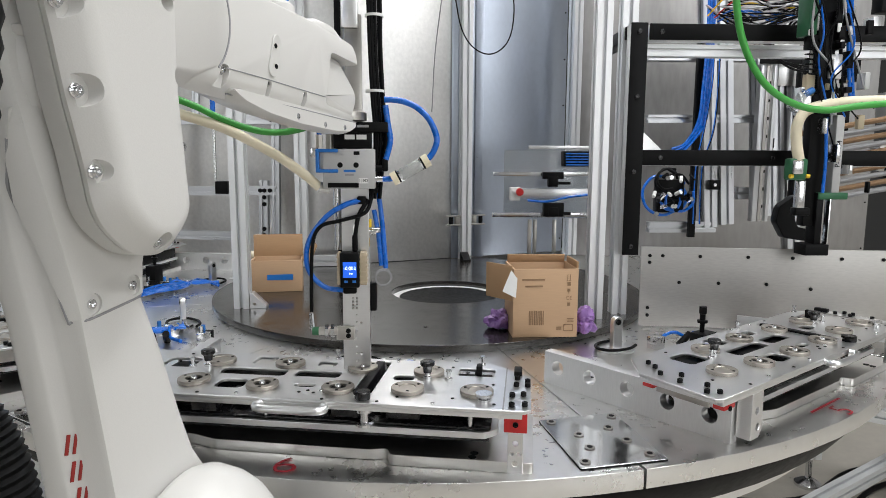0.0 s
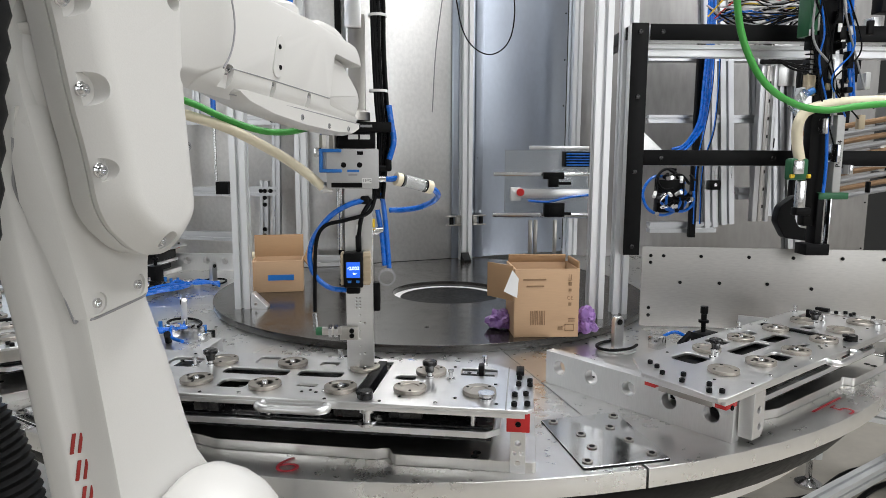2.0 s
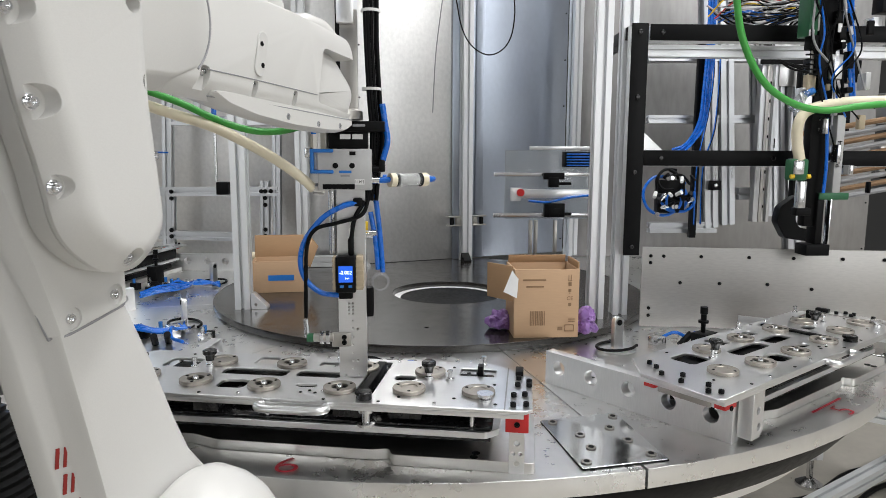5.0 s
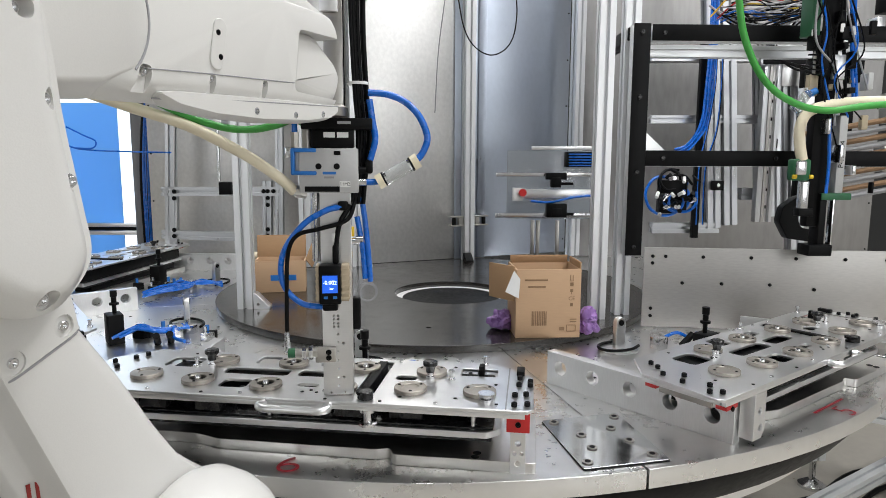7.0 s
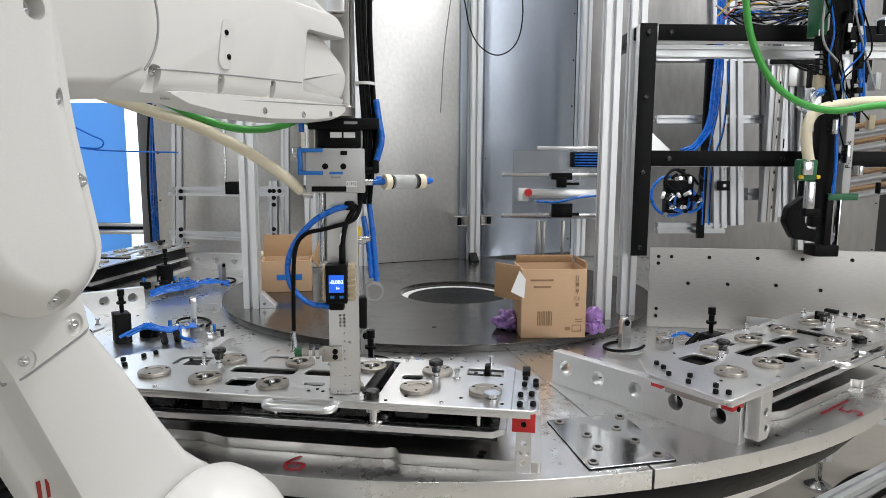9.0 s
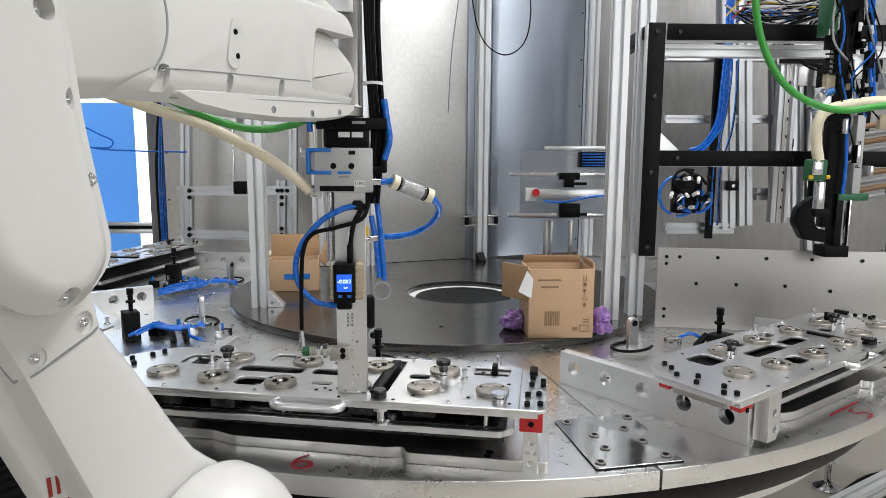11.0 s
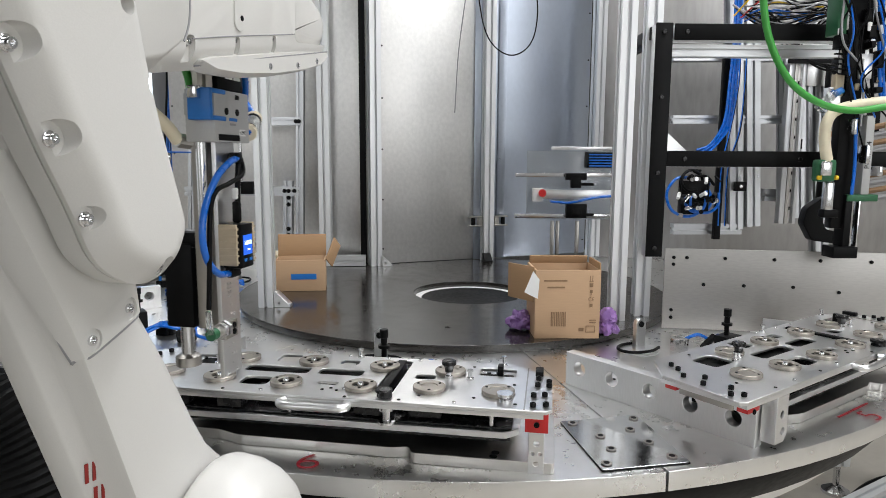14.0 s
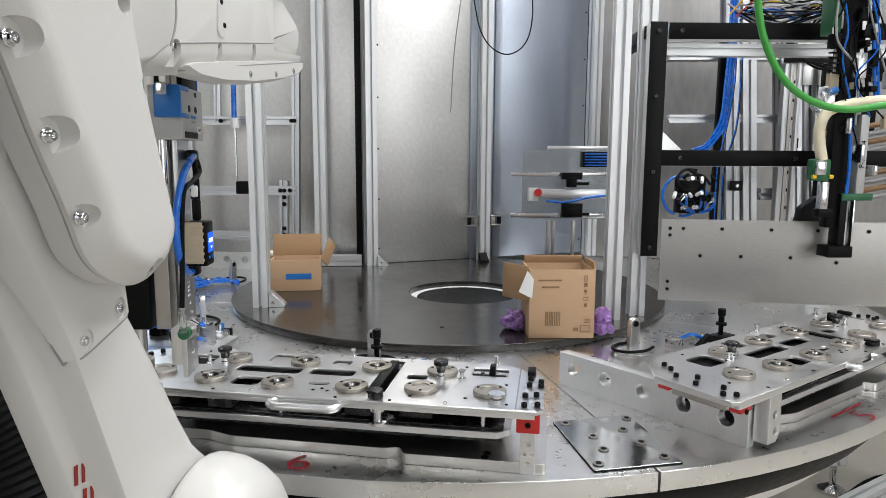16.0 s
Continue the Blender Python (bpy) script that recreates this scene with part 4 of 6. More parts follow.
# ---- boxes on the disc ----
def open_box(x, y, turn, w, d, h, label, flaps, group="cardboard boxes"):
    b = thing("cardboard_box", pose(x, y, DZ + 0.0005, 0, 0, turn), label, "box", group)
    t = 0.004
    part("side", cube(0, w, 0, t, 0, h, 0.0006), CARD, b)
    part("side", cube(0, w, d - t, d, 0, h, 0.0006), CARD, b)
    part("side", cube(0, t, t, d - t, 0, h, 0.0006), CARD, b)
    part("side", cube(w - t, w, t, d - t, 0, h, 0.0006), CARD, b)
    part("bottom", cube(t, w - t, t, d - t, 0, t, 0), CARD, b)
    for m, fw, fl in flaps:
        part("flap", cube(0, fw, -t / 2, t / 2, 0, fl, 0.0006), CARD_IN, b, "folded-out cardboard flap", m)
    return b


bx = open_box(0.186, -0.625, 1.5, 0.155, 0.125, 0.165, "open cardboard box with printed marks and loose flaps",
              [(pose(0.0, 0.02, 0.165, 0, 0, 128) @ pose(0, 0, -0.08), 0.085, 0.085), (pose(0.004, 0.123, 0.163, 12), 0.146, 0.02), (pose(0.155, 0.01, 0.163, 0, 0, 90), 0.10, 0.018)])
part("label_paper", slab("label_paper", [(0, 0), (0.032, -0.016), (0.035, 0.03), (0.02, 0.05)], [], 0.001, 0, PAPER), PAPER, bx, "folded white leaflet", pose(-0.028, -0.012, 0.115, 90, 0, 0))


def print_bar(x, z, w, h, parent=None):
    part("print", cube(x, x + w, -0.0012, -0.0004, z, z + h, 0), CARD_DARK, parent or bx)


for x, z, w, h in ((0.02, 0.138, 0.055, 0.004), (0.028, 0.122, 0.042, 0.004), (0.1285, 0.139, 0.0012, 0.013), (0.1345, 0.139, 0.0012, 0.013), (0.127, 0.1375, 0.0105, 0.001), (0.1285, 0.125, 0.008, 0.009), (0.129, 0.111, 0.007, 0.007), (0.132, 0.106, 0.0012, 0.005), (0.1295, 0.0765, 0.007, 0.008), (0.13, 0.044, 0.016, 0.002), (0.13, 0.038, 0.016, 0.002),
                   (0.122, 0.030, 0.022, 0.0015), (0.122, 0.015, 0.022, 0.0015), (0.122, 0.015, 0.0015, 0.016), (0.143, 0.015, 0.0015, 0.016), (0.105, 0.018, 0.012, 0.008)):
    print_bar(x, z, w, h)
for k in range(9):
    print_bar(0.038 + 0.0042 * k, 0.03, 0.0022 if k % 3 else 0.003, 0.035)
letters("print", "CE", 0.013, CARD_DARK, bx, pose(0.133, -0.0006, 0.095, 90), "printed conformity mark", 0.0001)

bx2 = open_box(-0.567, -0.085, 8, 0.158, 0.11, 0.10, "small open cardboard box with a blue printed bar",
               [(pose(0.0, 0.108, 0.10, -6), 0.158, 0.072), (pose(0.158, 0.06, 0.095, 0, 40, 60), 0.05, 0.085)])
part("print", cube(0.05, 0.13, -0.0012, -0.0004, 0.038, 0.056, 0), BLUE_BODY, bx2, "blue printed bar")


def crumple(seed, r, label, m):
    bm = bmesh.new()
    bmesh.ops.create_icosphere(bm, subdivisions=4, radius=1)
    for v in bm.verts:
        n1 = noise.noise(v.co * 1.7 + Vector((seed, 0, 0)))
        n2 = abs(noise.noise(v.co * 4.5 + Vector((0, seed, 0))))
        v.co = Vector((v.co.x * r[0], v.co.y * r[1], max(v.co.z, -0.6) * r[2])) * (1 + 0.45 * n1 - 0.35 * n2)
    zmin = min(v.co.z for v in bm.verts)
    for v in bm.verts:
        v.co.z -= zmin
    ob = part("plastic_bag", bm, PURPLE)
    ob.matrix_world = m
    return tagged(ob, label, "bag", "plastic bags")


crumple(3, (0.035, 0.03, 0.036), "crumpled purple plastic bag behind the box", pose(0.365, -0.575, DZ))
crumple(8, (0.035, 0.03, 0.028), "crumpled purple plastic bag under the flap", pose(0.165, -0.54, DZ))
roll = part("paper_roll", rod(bmesh.new(), (-0.66, 0.12, DZ + 0.09), (-0.60, 0.12, DZ + 0.09), 0.014, seg=20), CREAM)
tagged(roll, "short pale roll resting behind the post", "roll")
rs = thing("roll_stand", pose(-0.63, 0.12, DZ), "small steel stand under a pale roll", "stand")
part("upright", cube(-0.006, 0.006, -0.006, 0.006, 0, 0.077, 0.001), STEEL, rs)

# ---- machine frame below the table edge ----
mf = thing("machine_frame", pose(1.52, 0.28, 0), "aluminium machine frame on a levelling foot", "frame")
bar("leg", (0, 0, 0.12), (0, 0, 0.80), 0.06, None, mf)
bar("crossbar", (-0.02, 0.03, 0.34), (0.8, -0.6, 0.34), 0.05, None, mf)
part("foot", lathe([(0.0, 0.0), (0.05, 0.0), (0.05, 0.012), (0.02, 0.03), (0.012, 0.032), (0.012, 0.12), (0.0, 0.12)], 24), CHROME, mf, "round levelling foot")


# ---- gripper on the far side station ----
Y1 = -0.56
sg = thing("side_gripper", pose(0, 0, 0), "hanging gripper with hoses, spring and black jaws", "gripper")


def sg_box(name, x0, x1, y0, y1, d0, d1, mat, label="", bevel=0.002):
    a, b = at(x0, y1, Y1 + d0), at(x1, y0, Y1 + d0)
    return part(name, cube(a[0], b[0], Y1 + d0, Y1 + d1, a[2], b[2], bevel), mat, sg, label)


sg_box("column", 1505, 1528, -250, 405, 0.0, 0.03, BLACKM, "black column")
sg_box("guide", 1524, 1552, 205, 345, -0.01, 0.02, GREY_BODY, "grey guide plate")
sg_box("guide_foot", 1500, 1556, 345, 357, -0.012, 0.02, PCB)
sg_box("motor", 1483, 1515, -120, 60, -0.01, 0.04, PCB, "dark green motor")
sg_box("motor_label", 1484, 1494, 50, 62, -0.012, -0.010, PAPER)
sp = bmesh.new()
c = at(1490, 100, Y1 + 0.01)
turns = [(c[0] + 0.014 * math.cos(k * 0.6), c[1] + 0.014 * math.sin(k * 0.6), c[2] + 0.045 - 0.0012 * k * 0.9) for k in range(88)]
tube(sp, turns, 0.0022, 6, 1)
part("spring", sp, BLACKM, sg, "coil spring")
sg_box("spring_rod", 1485, 1497, 60, 165, 0.008, 0.018, STEEL)
sg_box("bearing", 1478, 1502, 130, 170, 0.0, 0.02, TAN)
sg_box("bracket", 1465, 1540, 155, 205, 0.005, 0.03, ALU)
sg_box("bracket", 1520, 1548, 95, 140, -0.005, 0.03, ALU)
part("nozzle", rod(bmesh.new(), at(1452, 195, Y1), at(1478, 163, Y1), 0.014, 0.011, seg=16), CLEAR, sg)
part("nozzle_tip", rod(bmesh.new(), at(1476, 168, Y1), at(1492, 160, Y1), 0.008, seg=12), BLUE_BODY, sg)
sg_box("socket", 1448, 1484, 283, 322, -0.02, 0.012, PCB, "green socket", 0.006)
sg_box("plug", 1455, 1476, 286, 312, -0.03, -0.021, CHROME, "bright plug", 0.004)
for px in (1448, 1478):
    part("ferrule", rod(bmesh.new(), at(px, 315, Y1 - 0.02), at(px + 6, 315, Y1 - 0.02), 0.005, seg=12), YELLOW, sg)
sg_box("sensor", 1460, 1480, 322, 385, -0.012, 0.01, CHROME, "bright sensor body", 0.004)
sg_box("sensor_foot", 1458, 1486, 372, 386, -0.014, 0.012, BLACK)
hook = rounded([(0.0, 0.0), (0.075, -0.01), (0.085, 0.02), (0.035, 0.03), (0.024, 0.055), (0.028, 0.085), (0.055, 0.10), (0.05, 0.118), (0.02, 0.112), (-0.018, 0.085), (-0.026, 0.045)], 0.008)
part("hook", slab("hook", hook, [], 0.03, 0.002, BLACK), BLACK, sg, "curved black jaw", pose(*at(1432, 425, Y1 + 0.14), 90))
sg_box("jaw", 1490, 1512, 345, 450, -0.01, 0.03, BLACKM, "straight black jaw")
sg_box("jaw_foot", 1475, 1520, 438, 458, -0.02, 0.03, BLACK)
sg_box("finger", 1514, 1524, 355, 452, -0.012, 0.01, CHROME)
cb = bmesh.new()
tube(cb, [at(1465, 285, Y1 - 0.01), at(1461, 255, Y1 - 0.01), at(1462, 225, Y1 - 0.01), at(1476, 200, Y1 - 0.01), at(1510, 187, Y1 - 0.01), at(1570, 180, Y1 - 0.01), at(1680, 178, Y1)], 0.0125, 14, 8)
part("cream_hose", cb, CREAM, sg, "cream-coloured hose")
gb = bmesh.new()
tube(gb, [at(1350, -140, Y1 - 0.05), at(1352, 0, Y1 - 0.05), at(1366, 80, Y1 - 0.05), at(1400, 145, Y1 - 0.05), at(1450, 182, Y1 - 0.05), at(1510, 196, Y1 - 0.05), at(1580, 188, Y1 - 0.05), at(1680, 180, Y1 - 0.04)], 0.008, 14, 8)
part("green_hose", gb, GREEN, sg, "bright green hose")
letters("print", "P-829414", 0.017, BLACK, sg, pose(*at(1538, 275, Y1 - 0.0115), 90, 0, 0) @ pose(0, 0, 0, 0, 0, 90), "printed part number", 0.0002)
for o, mt in ((0, BLUE), (6, BLUE), (-14, BLACK)):
    part("cable", tube(bmesh.new(), [at(1560 + o, -60, Y1), at(1557 + o, 80, Y1), at(1560 + o, 190, Y1)], 0.004, 8, 6), mt, sg)
part("cable", tube(bmesh.new(), [at(1508, 345, Y1 - 0.02), at(1514, 290, Y1 - 0.015), at(1516, 210, Y1 - 0.012)], 0.004, 8, 6), BLUE, sg)
for px, py in ((1540, 45), (1535, 15), (1556, 20)):
    sg_box("connector", px, px + 14, py, py + 22, -0.02, 0.0, BLACK)
    sg_box("tag", px + 2, px + 11, py + 24, py + 40, -0.02, -0.018, PAPER)
wire = thing("wire_drum", pose(0.0, 0.0, 0.0), "copper-coloured ribbed cable harness behind the gripper", "cables")
for k in range(10):
    yy = 230 + 14 * k
    part("cable", tube(bmesh.new(), [at(1470, yy + 8, -0.2), at(1520, yy, -0.22), at(1600, yy - 14, -0.25), at(1700, yy - 30, -0.25)], 0.008, 8, 6), CABLE_GREY if k % 2 else CARD_DARK, wire)

for k in range(22):
    px, py = rng.uniform(1478, 1600), rng.uniform(-40, 330)
    w, h = rng.uniform(5, 16), rng.uniform(8, 34)
    sg_box(("fitting", "sensor", "clip", "bracket")[k % 4], px, px + w, py, py + h, rng.uniform(-0.03, 0.0), rng.uniform(0.005, 0.03), (BLACK, CHROME, BLACKM, GREY_BODY, BLACK, TAN)[k % 6])
lines = []
for k in range(10):
    x0, y0 = rng.uniform(1480, 1560), rng.uniform(-60, 60)
    lines.append([at(x0, y0 - 60, Y1 - 0.02), at(x0 + rng.uniform(-25, 25), y0 + 40, Y1 - 0.03), at(x0 + rng.uniform(-30, 30), y0 + 100, Y1 - 0.02), at(x0 + rng.uniform(-10, 30), y0 + rng.uniform(150, 220), Y1 - 0.01)])
for k, ln in enumerate(lines):
    part("cable", tube(bmesh.new(), ln, rng.uniform(0.0016, 0.003), 8, 8), (BLACK, BLACK, BLUE, BLACK, CABLE_GREY)[k % 5], sg)
for px, py in ((1395, 60), (1420, 75), (1490, 92), (1300, 110), (1310, 330), (1408, 180), (1408, 215), (1408, 255)):
    p = at(px, py, 0.318)
    bk = part("corner_bracket", cube(p[0] - 0.022, p[0] + 0.022, 0.305, 0.3215, p[2] - 0.018, p[2] + 0.018, 0.002), ALU if py < 120 else BLACKM, side)
    bolt(bk, pose(p[0], 0.305, p[2], 90), 0.007, 0.003, CHROME)
for k in range(16):
    c = rng.uniform(1205, 1270), rng.uniform(300, 375)
    p = at(*c, 0.19)
    part("fitting", rod(bmesh.new(), (0, -0.02, 0), (rng.uniform(-0.02, 0.02), -0.04, rng.uniform(-0.02, 0.02)), rng.uniform(0.004, 0.009), seg=10), (CHROME, BLACK, PAPER, BLACK)[k % 4], vb, "", vb.matrix_world.inverted() @ Matrix.Translation((p[0], 0.22, p[2])))

# frames and cables below the table's edge
ub = thing("base_frame", pose(0, 0, 0), "low aluminium base frame on the floor beyond the table", "frame")
bar("bar", (1.10, -0.05, 0.30), (2.0, 0.42, 0.30), 0.045, None, ub)
bar("bar", (1.15, -0.2, 0.14), (2.3, 0.5, 0.14), 0.05, None, ub)
bar("upright", (1.80, 0.0, 0.0), (1.80, 0.0, 0.80), 0.06, None, ub)
part("red_cap", cube(1.07, 1.10, -0.09, -0.04, 0.28, 0.32, 0.003), RED, ub, "red end cap")
for k in range(4):
    cable_thing("floor_cable", [[(0.9, 0.2 - 0.1 * k, 0.012), (1.4, 0.15 - 0.15 * k, 0.012), (1.9, 0.4 - 0.12 * k, 0.012), (2.8, 0.2 + 0.1 * k, 0.012)]], 0.010, BLACK, "black cable lying on the floor")

for k in range(7):
    y0 = rng.uniform(-20, 28)
    cable_thing("thin_wire", [[at(1300 + 6 * k, 30 + y0 * 0.3, -0.22), at(1345 + 5 * k, y0 - 8, -0.26), at(1400 + 3 * k, y0 + rng.uniform(-10, 14), -0.28), at(1460, y0 + rng.uniform(-12, 8), -0.3)]], 0.0024, (YELLOW, BLUE, RED, BLUE, PAPER, YELLOW, BLUE)[k], "thin coloured wire above the black beam")
for k in range(16):
    y0 = rng.uniform(-12, 46)
    x0 = rng.uniform(1318, 1350)
    cable_thing("thin_wire", [[at(x0, y0 * 0.6 + 6, -0.24), at(x0 + 45, y0 + rng.uniform(-4, 12), -0.27), at(1420 + rng.uniform(-10, 10), y0 * 0.8 + rng.uniform(0, 16), -0.29), at(1470, y0 * 0.5 + rng.uniform(-8, 12), -0.31)]], rng.uniform(0.0016, 0.0028), (BLACK, CABLE_GREY, BLACK, CABLE_GREY, BLACK)[k % 5], "thin sheathed wire in the tangle above the black beam")
for k in range(5):
    o = 9 * k
    cable_thing("loose_cable", [[at(1380 + o, 58, -0.3), at(1392 + o, 90 + 3 * k, -0.3), at(1425 + o, 108 + 2 * k, -0.3), at(1490, 118 + 6 * k, -0.3)]], 0.0022, BLACK, "thin black cable hanging below the beam")
for k in range(6):
    o = rng.uniform(-10, 10)
    cable_thing("loose_cable", [[at(1322 + o, 80, 0.24), at(1318 + o, 150, 0.23), at(1308 + o * 1.5, 230, 0.24), at(1288 + o, 300, 0.24), at(1282 + o, 400, 0.25)]], 0.0026, (BLACK, BLUE, BLACK)[k % 3], "thin cable running down the rack")
tag_at = at(322, 412, 0.86)
tg = thing("cable_tag", pose(*tag_at), "small yellow tag clipped to hanging tubes", "tag")
part("plate", cube(-0.014, 0.014, -0.004, 0.004, -0.02, 0.02, 0.001), YELLOW, tg)
part("hole", cube(-0.006, 0.006, -0.0048, -0.004, -0.012, 0.012, 0.0005), BLACK, tg)
# dark door frame behind the support rack
dfm = thing("door_frame", pose(0, 0, 0), "dark metal frame with perforated strip behind the rack", "frame")
a, b = at(1392, 115, 0.30), at(1450, 395, 0.30)
for x0, x1, mat in ((a[0], a[0] + 0.019, PROFILE_DULL), (a[0] + 0.021, a[0] + 0.034, BARE), (a[0] + 0.05, a[0] + 0.062, PROFILE_DULL), (b[0] - 0.02, b[0], BLACKM)):
    part("stile", cube(x0, x1, 0.27, 0.30, b[2], a[2], 0.001), mat, dfm)
part("perforated_strip", cube(a[0] + 0.0345, a[0] + 0.0495, 0.285, 0.29, b[2], a[2], 0.001), SHEET, dfm)
part("top_rail", cube(a[0] - 0.01, b[0] + 0.05, 0.262, 0.269, a[2], a[2] + 0.016, 0.001), BLACKM, dfm)
for k in range(8):
    part("slot", cube(a[0] + 0.0375, a[0] + 0.0465, 0.2842, 0.2849, b[2] + 0.05 + 0.065 * k, b[2] + 0.062 + 0.065 * k, 0), BLACK, dfm)


# ---- robot ----
SX, SY, SZ, LINK = -0.3110, -1.5689, 0.9260, 0.4340
robot = thing("robot_arm", pose(SX, SY, 0), "white six-axis industrial robot arm with red lettering", "robot")
RX90 = pose(0, 0, 0, 90)


def side_slab(name, outline, y0, y1, bevel, mat, parent, label="", holes=(), res=5):
    """A rounded body whose outline lies in x and z and which reaches from y0 to y1."""
    me = slab(name, outline, list(holes), y1 - y0, bevel, mat, res)
    return part(name, me, mat, parent, label, pose(0, (y0 + y1) / 2, 0, 90))


part("pedestal", cube(-0.16, 0.16, -0.16, 0.16, 0.0, 0.50, 0.01), BLACKM, robot, "dark steel pedestal")
part("base", lathe([(0.0, 0.50), (0.15, 0.50), (0.15, 0.52), (0.125, 0.56), (0.115, 0.70), (0.11, 0.74), (0.0, 0.74)], 40), ROBOT, robot)
shoulder = part("shoulder", lathe([(0.0, -0.18), (0.095, -0.18), (0.095, -0.12), (0.075, -0.06), (0.05, 0.0), (0.0, 0.01)], 40), ROBOT, robot, "white shoulder housing")
part("drum", lathe([(0.0, 0.056), (0.080, 0.056), (0.085, 0.060), (0.087, 0.066), (0.085, 0.085), (0.079, 0.102), (0.069, 0.117), (0.056, 0.127), (0.042, 0.131), (0.0, 0.132)], 48), ROBOT, shoulder, "", pose(0.025, 0, 0, 90))
part("cap_seam", lathe([(0.041, 0.1302), (0.0425, 0.1302), (0.0425, 0.1316), (0.041, 0.1316), (0.041, 0.1302)], 48), CABLE_GREY, shoulder, "", pose(0.025, 0, 0, 90))
bolt(shoulder, pose(0.025 + 0.028, -0.1315, 0.008, 90), 0.005, 0.003, CHROME, "screw")
part("drum_back", lathe([(0.0, 0.0), (0.045, 0.0), (0.045, 0.03), (0.0, 0.035)], 40), ROBOT, shoulder, "", pose(0.025, 0.006, 0, -90))

def loft(rings):
    """A closed body through rings of equal count."""
    bm = bmesh.new()
    vs = [[bm.verts.new(p) for p in ring] for ring in rings]
    c = len(vs[0])
    for a, b in zip(vs, vs[1:]):
        for k in range(c):
            bm.faces.new((a[k], a[(k + 1) % c], b[(k + 1) % c], b[k]))
    bm.faces.new(vs[0][::-1])
    bm.faces.new(vs[-1])
    return bm


def inset(points, d):
    """A closed outline moved inwards by d."""
    c = len(points)
    area = sum(points[k - 1][0] * points[k][1] - points[k][0] * points[k - 1][1] for k in range(c))
    s = 1 if area > 0 else -1
    out = []
    for k in range(c):
        e = Vector(points[(k + 1) % c]) - Vector(points[k - 1])
        e.normalize()
        out.append((points[k][0] - s * e.y * d, points[k][1] + s * e.x * d))
    return out


def carved(me, cutters):
    """The mesh with the cutters' bodies taken out of it."""
    ob = bpy.data.objects.new("body", me)
    scene.collection.objects.link(ob)
    cut_me = mesh_of(cutters, "cutter", ROBOT)
    cut = bpy.data.objects.new("cutter", cut_me)
    scene.collection.objects.link(cut)
    mod = ob.modifiers.new("cut", "BOOLEAN")
    mod.object, mod.operation, mod.solver = cut, "DIFFERENCE", "EXACT"
    bpy.context.view_layer.update()
    out = bpy.data.meshes.new_from_object(ob.evaluated_get(bpy.context.evaluated_depsgraph_get()))
    bpy.data.objects.remove(ob)
    bpy.data.objects.remove(cut)
    out.materials.clear()
    out.materials.append(ROBOT)
    out.shade_smooth()
    out.set_sharp_from_angle(angle=radians(30))
    return out


def at_y(points, y):
    return [(p[0], y, p[1]) for p in points]


def between(rows, z, k):
    return float(np.interp(z, [r[0] for r in rows], [r[k] for r in rows]))


def screw_head(parent, x, y, z, turn=0.0, r=0.0055):
    """A bright socket screw on a washer, its axis along -y or turned about z."""
    w = part("washer", lathe([(0.0, 0.0), (r * 1.45, 0.0), (r * 1.45, 0.001), (r * 1.3, 0.0014), (0.0, 0.0014)], 20), CHROME, parent, "", pose(x, y, z, 90, 0, turn))
    bolt(w, pose(0, 0, 0.0012), r, 0.0035, CHROME, "screw")


# lower arm: a casting with a rib along its back, and a cover over its upper half
link = new("lower_arm")
link.parent = robot
tagged(link, "white lower arm with screwed cover")
ARM = [(-0.085, -0.030, 0.030), (-0.06, -0.062, 0.07), (0.0, -0.060, 0.078), (0.03, -0.059, 0.075), (0.085, -0.0585, 0.046), (0.13, -0.058, 0.036), (0.197, -0.058, 0.025), (0.255, -0.058, 0.012),
       (0.29, -0.060, 0.018), (0.34, -0.066, 0.040), (0.40, -0.074, 0.056), (0.46, -0.074, 0.060), (0.50, -0.05, 0.045)]


def arm_section(z):
    xr, xf = between(ARM, z, 1), between(ARM, z, 2)
    k = between([(0.30, 1.0), (0.38, 0.1)], z, 1)
    return [(x, y, z) for x, y in ((xf, 0.03), (xf, -0.036), (xf - 0.002, -0.044), (xf - 0.007, -0.0505), (xf - 0.016, -0.053), (xr + 0.007, -0.053), (xr + 0.0025, -0.0515), (xr, -0.047),
                                   (xr - 0.001, -0.030), (xr - 0.003 * k, -0.027), (xr - 0.012 * k, -0.0235), (xr - 0.014 * k, -0.021), (xr - 0.0165 * k, -0.006), (xr - 0.013 * k, 0.002), (xr + 0.01 + 0.012 * k, 0.04 - 0.012 * k), (xf - 0.03, 0.045))]


part("shell", loft([arm_section(z) for z in (-0.085, -0.07, -0.05, -0.02, 0.01, 0.04, 0.065, 0.09, 0.11, 0.13, 0.165, 0.2, 0.235, 0.254, 0.27, 0.29, 0.315, 0.34, 0.37, 0.40, 0.43, 0.46, 0.485, 0.50)]), ROBOT, link)


def cover_section(z, grow):
    xr, xf = between(ARM, z, 1) - grow, between(ARM, z, 2) + grow
    yr = between([(0.254, -0.044), (0.30, -0.037), (0.355, -0.026), (0.39, -0.040), (0.41, -0.05)], z, 1)
    yf = -0.0532 - grow
    return [(x, y, z) for x, y in ((xf, -0.02), (xf, -0.037), (xf - 0.002, -0.045), (xf - 0.007, yf + 0.0025), (xf - 0.016, yf), (xr + 0.012, yf), (xr + 0.0045, yf + 0.003), (xr, yf + 0.010),
                                   (xr - 0.001, yr), (xr + 0.008, yr + 0.002), (xr + 0.02, -0.02))]


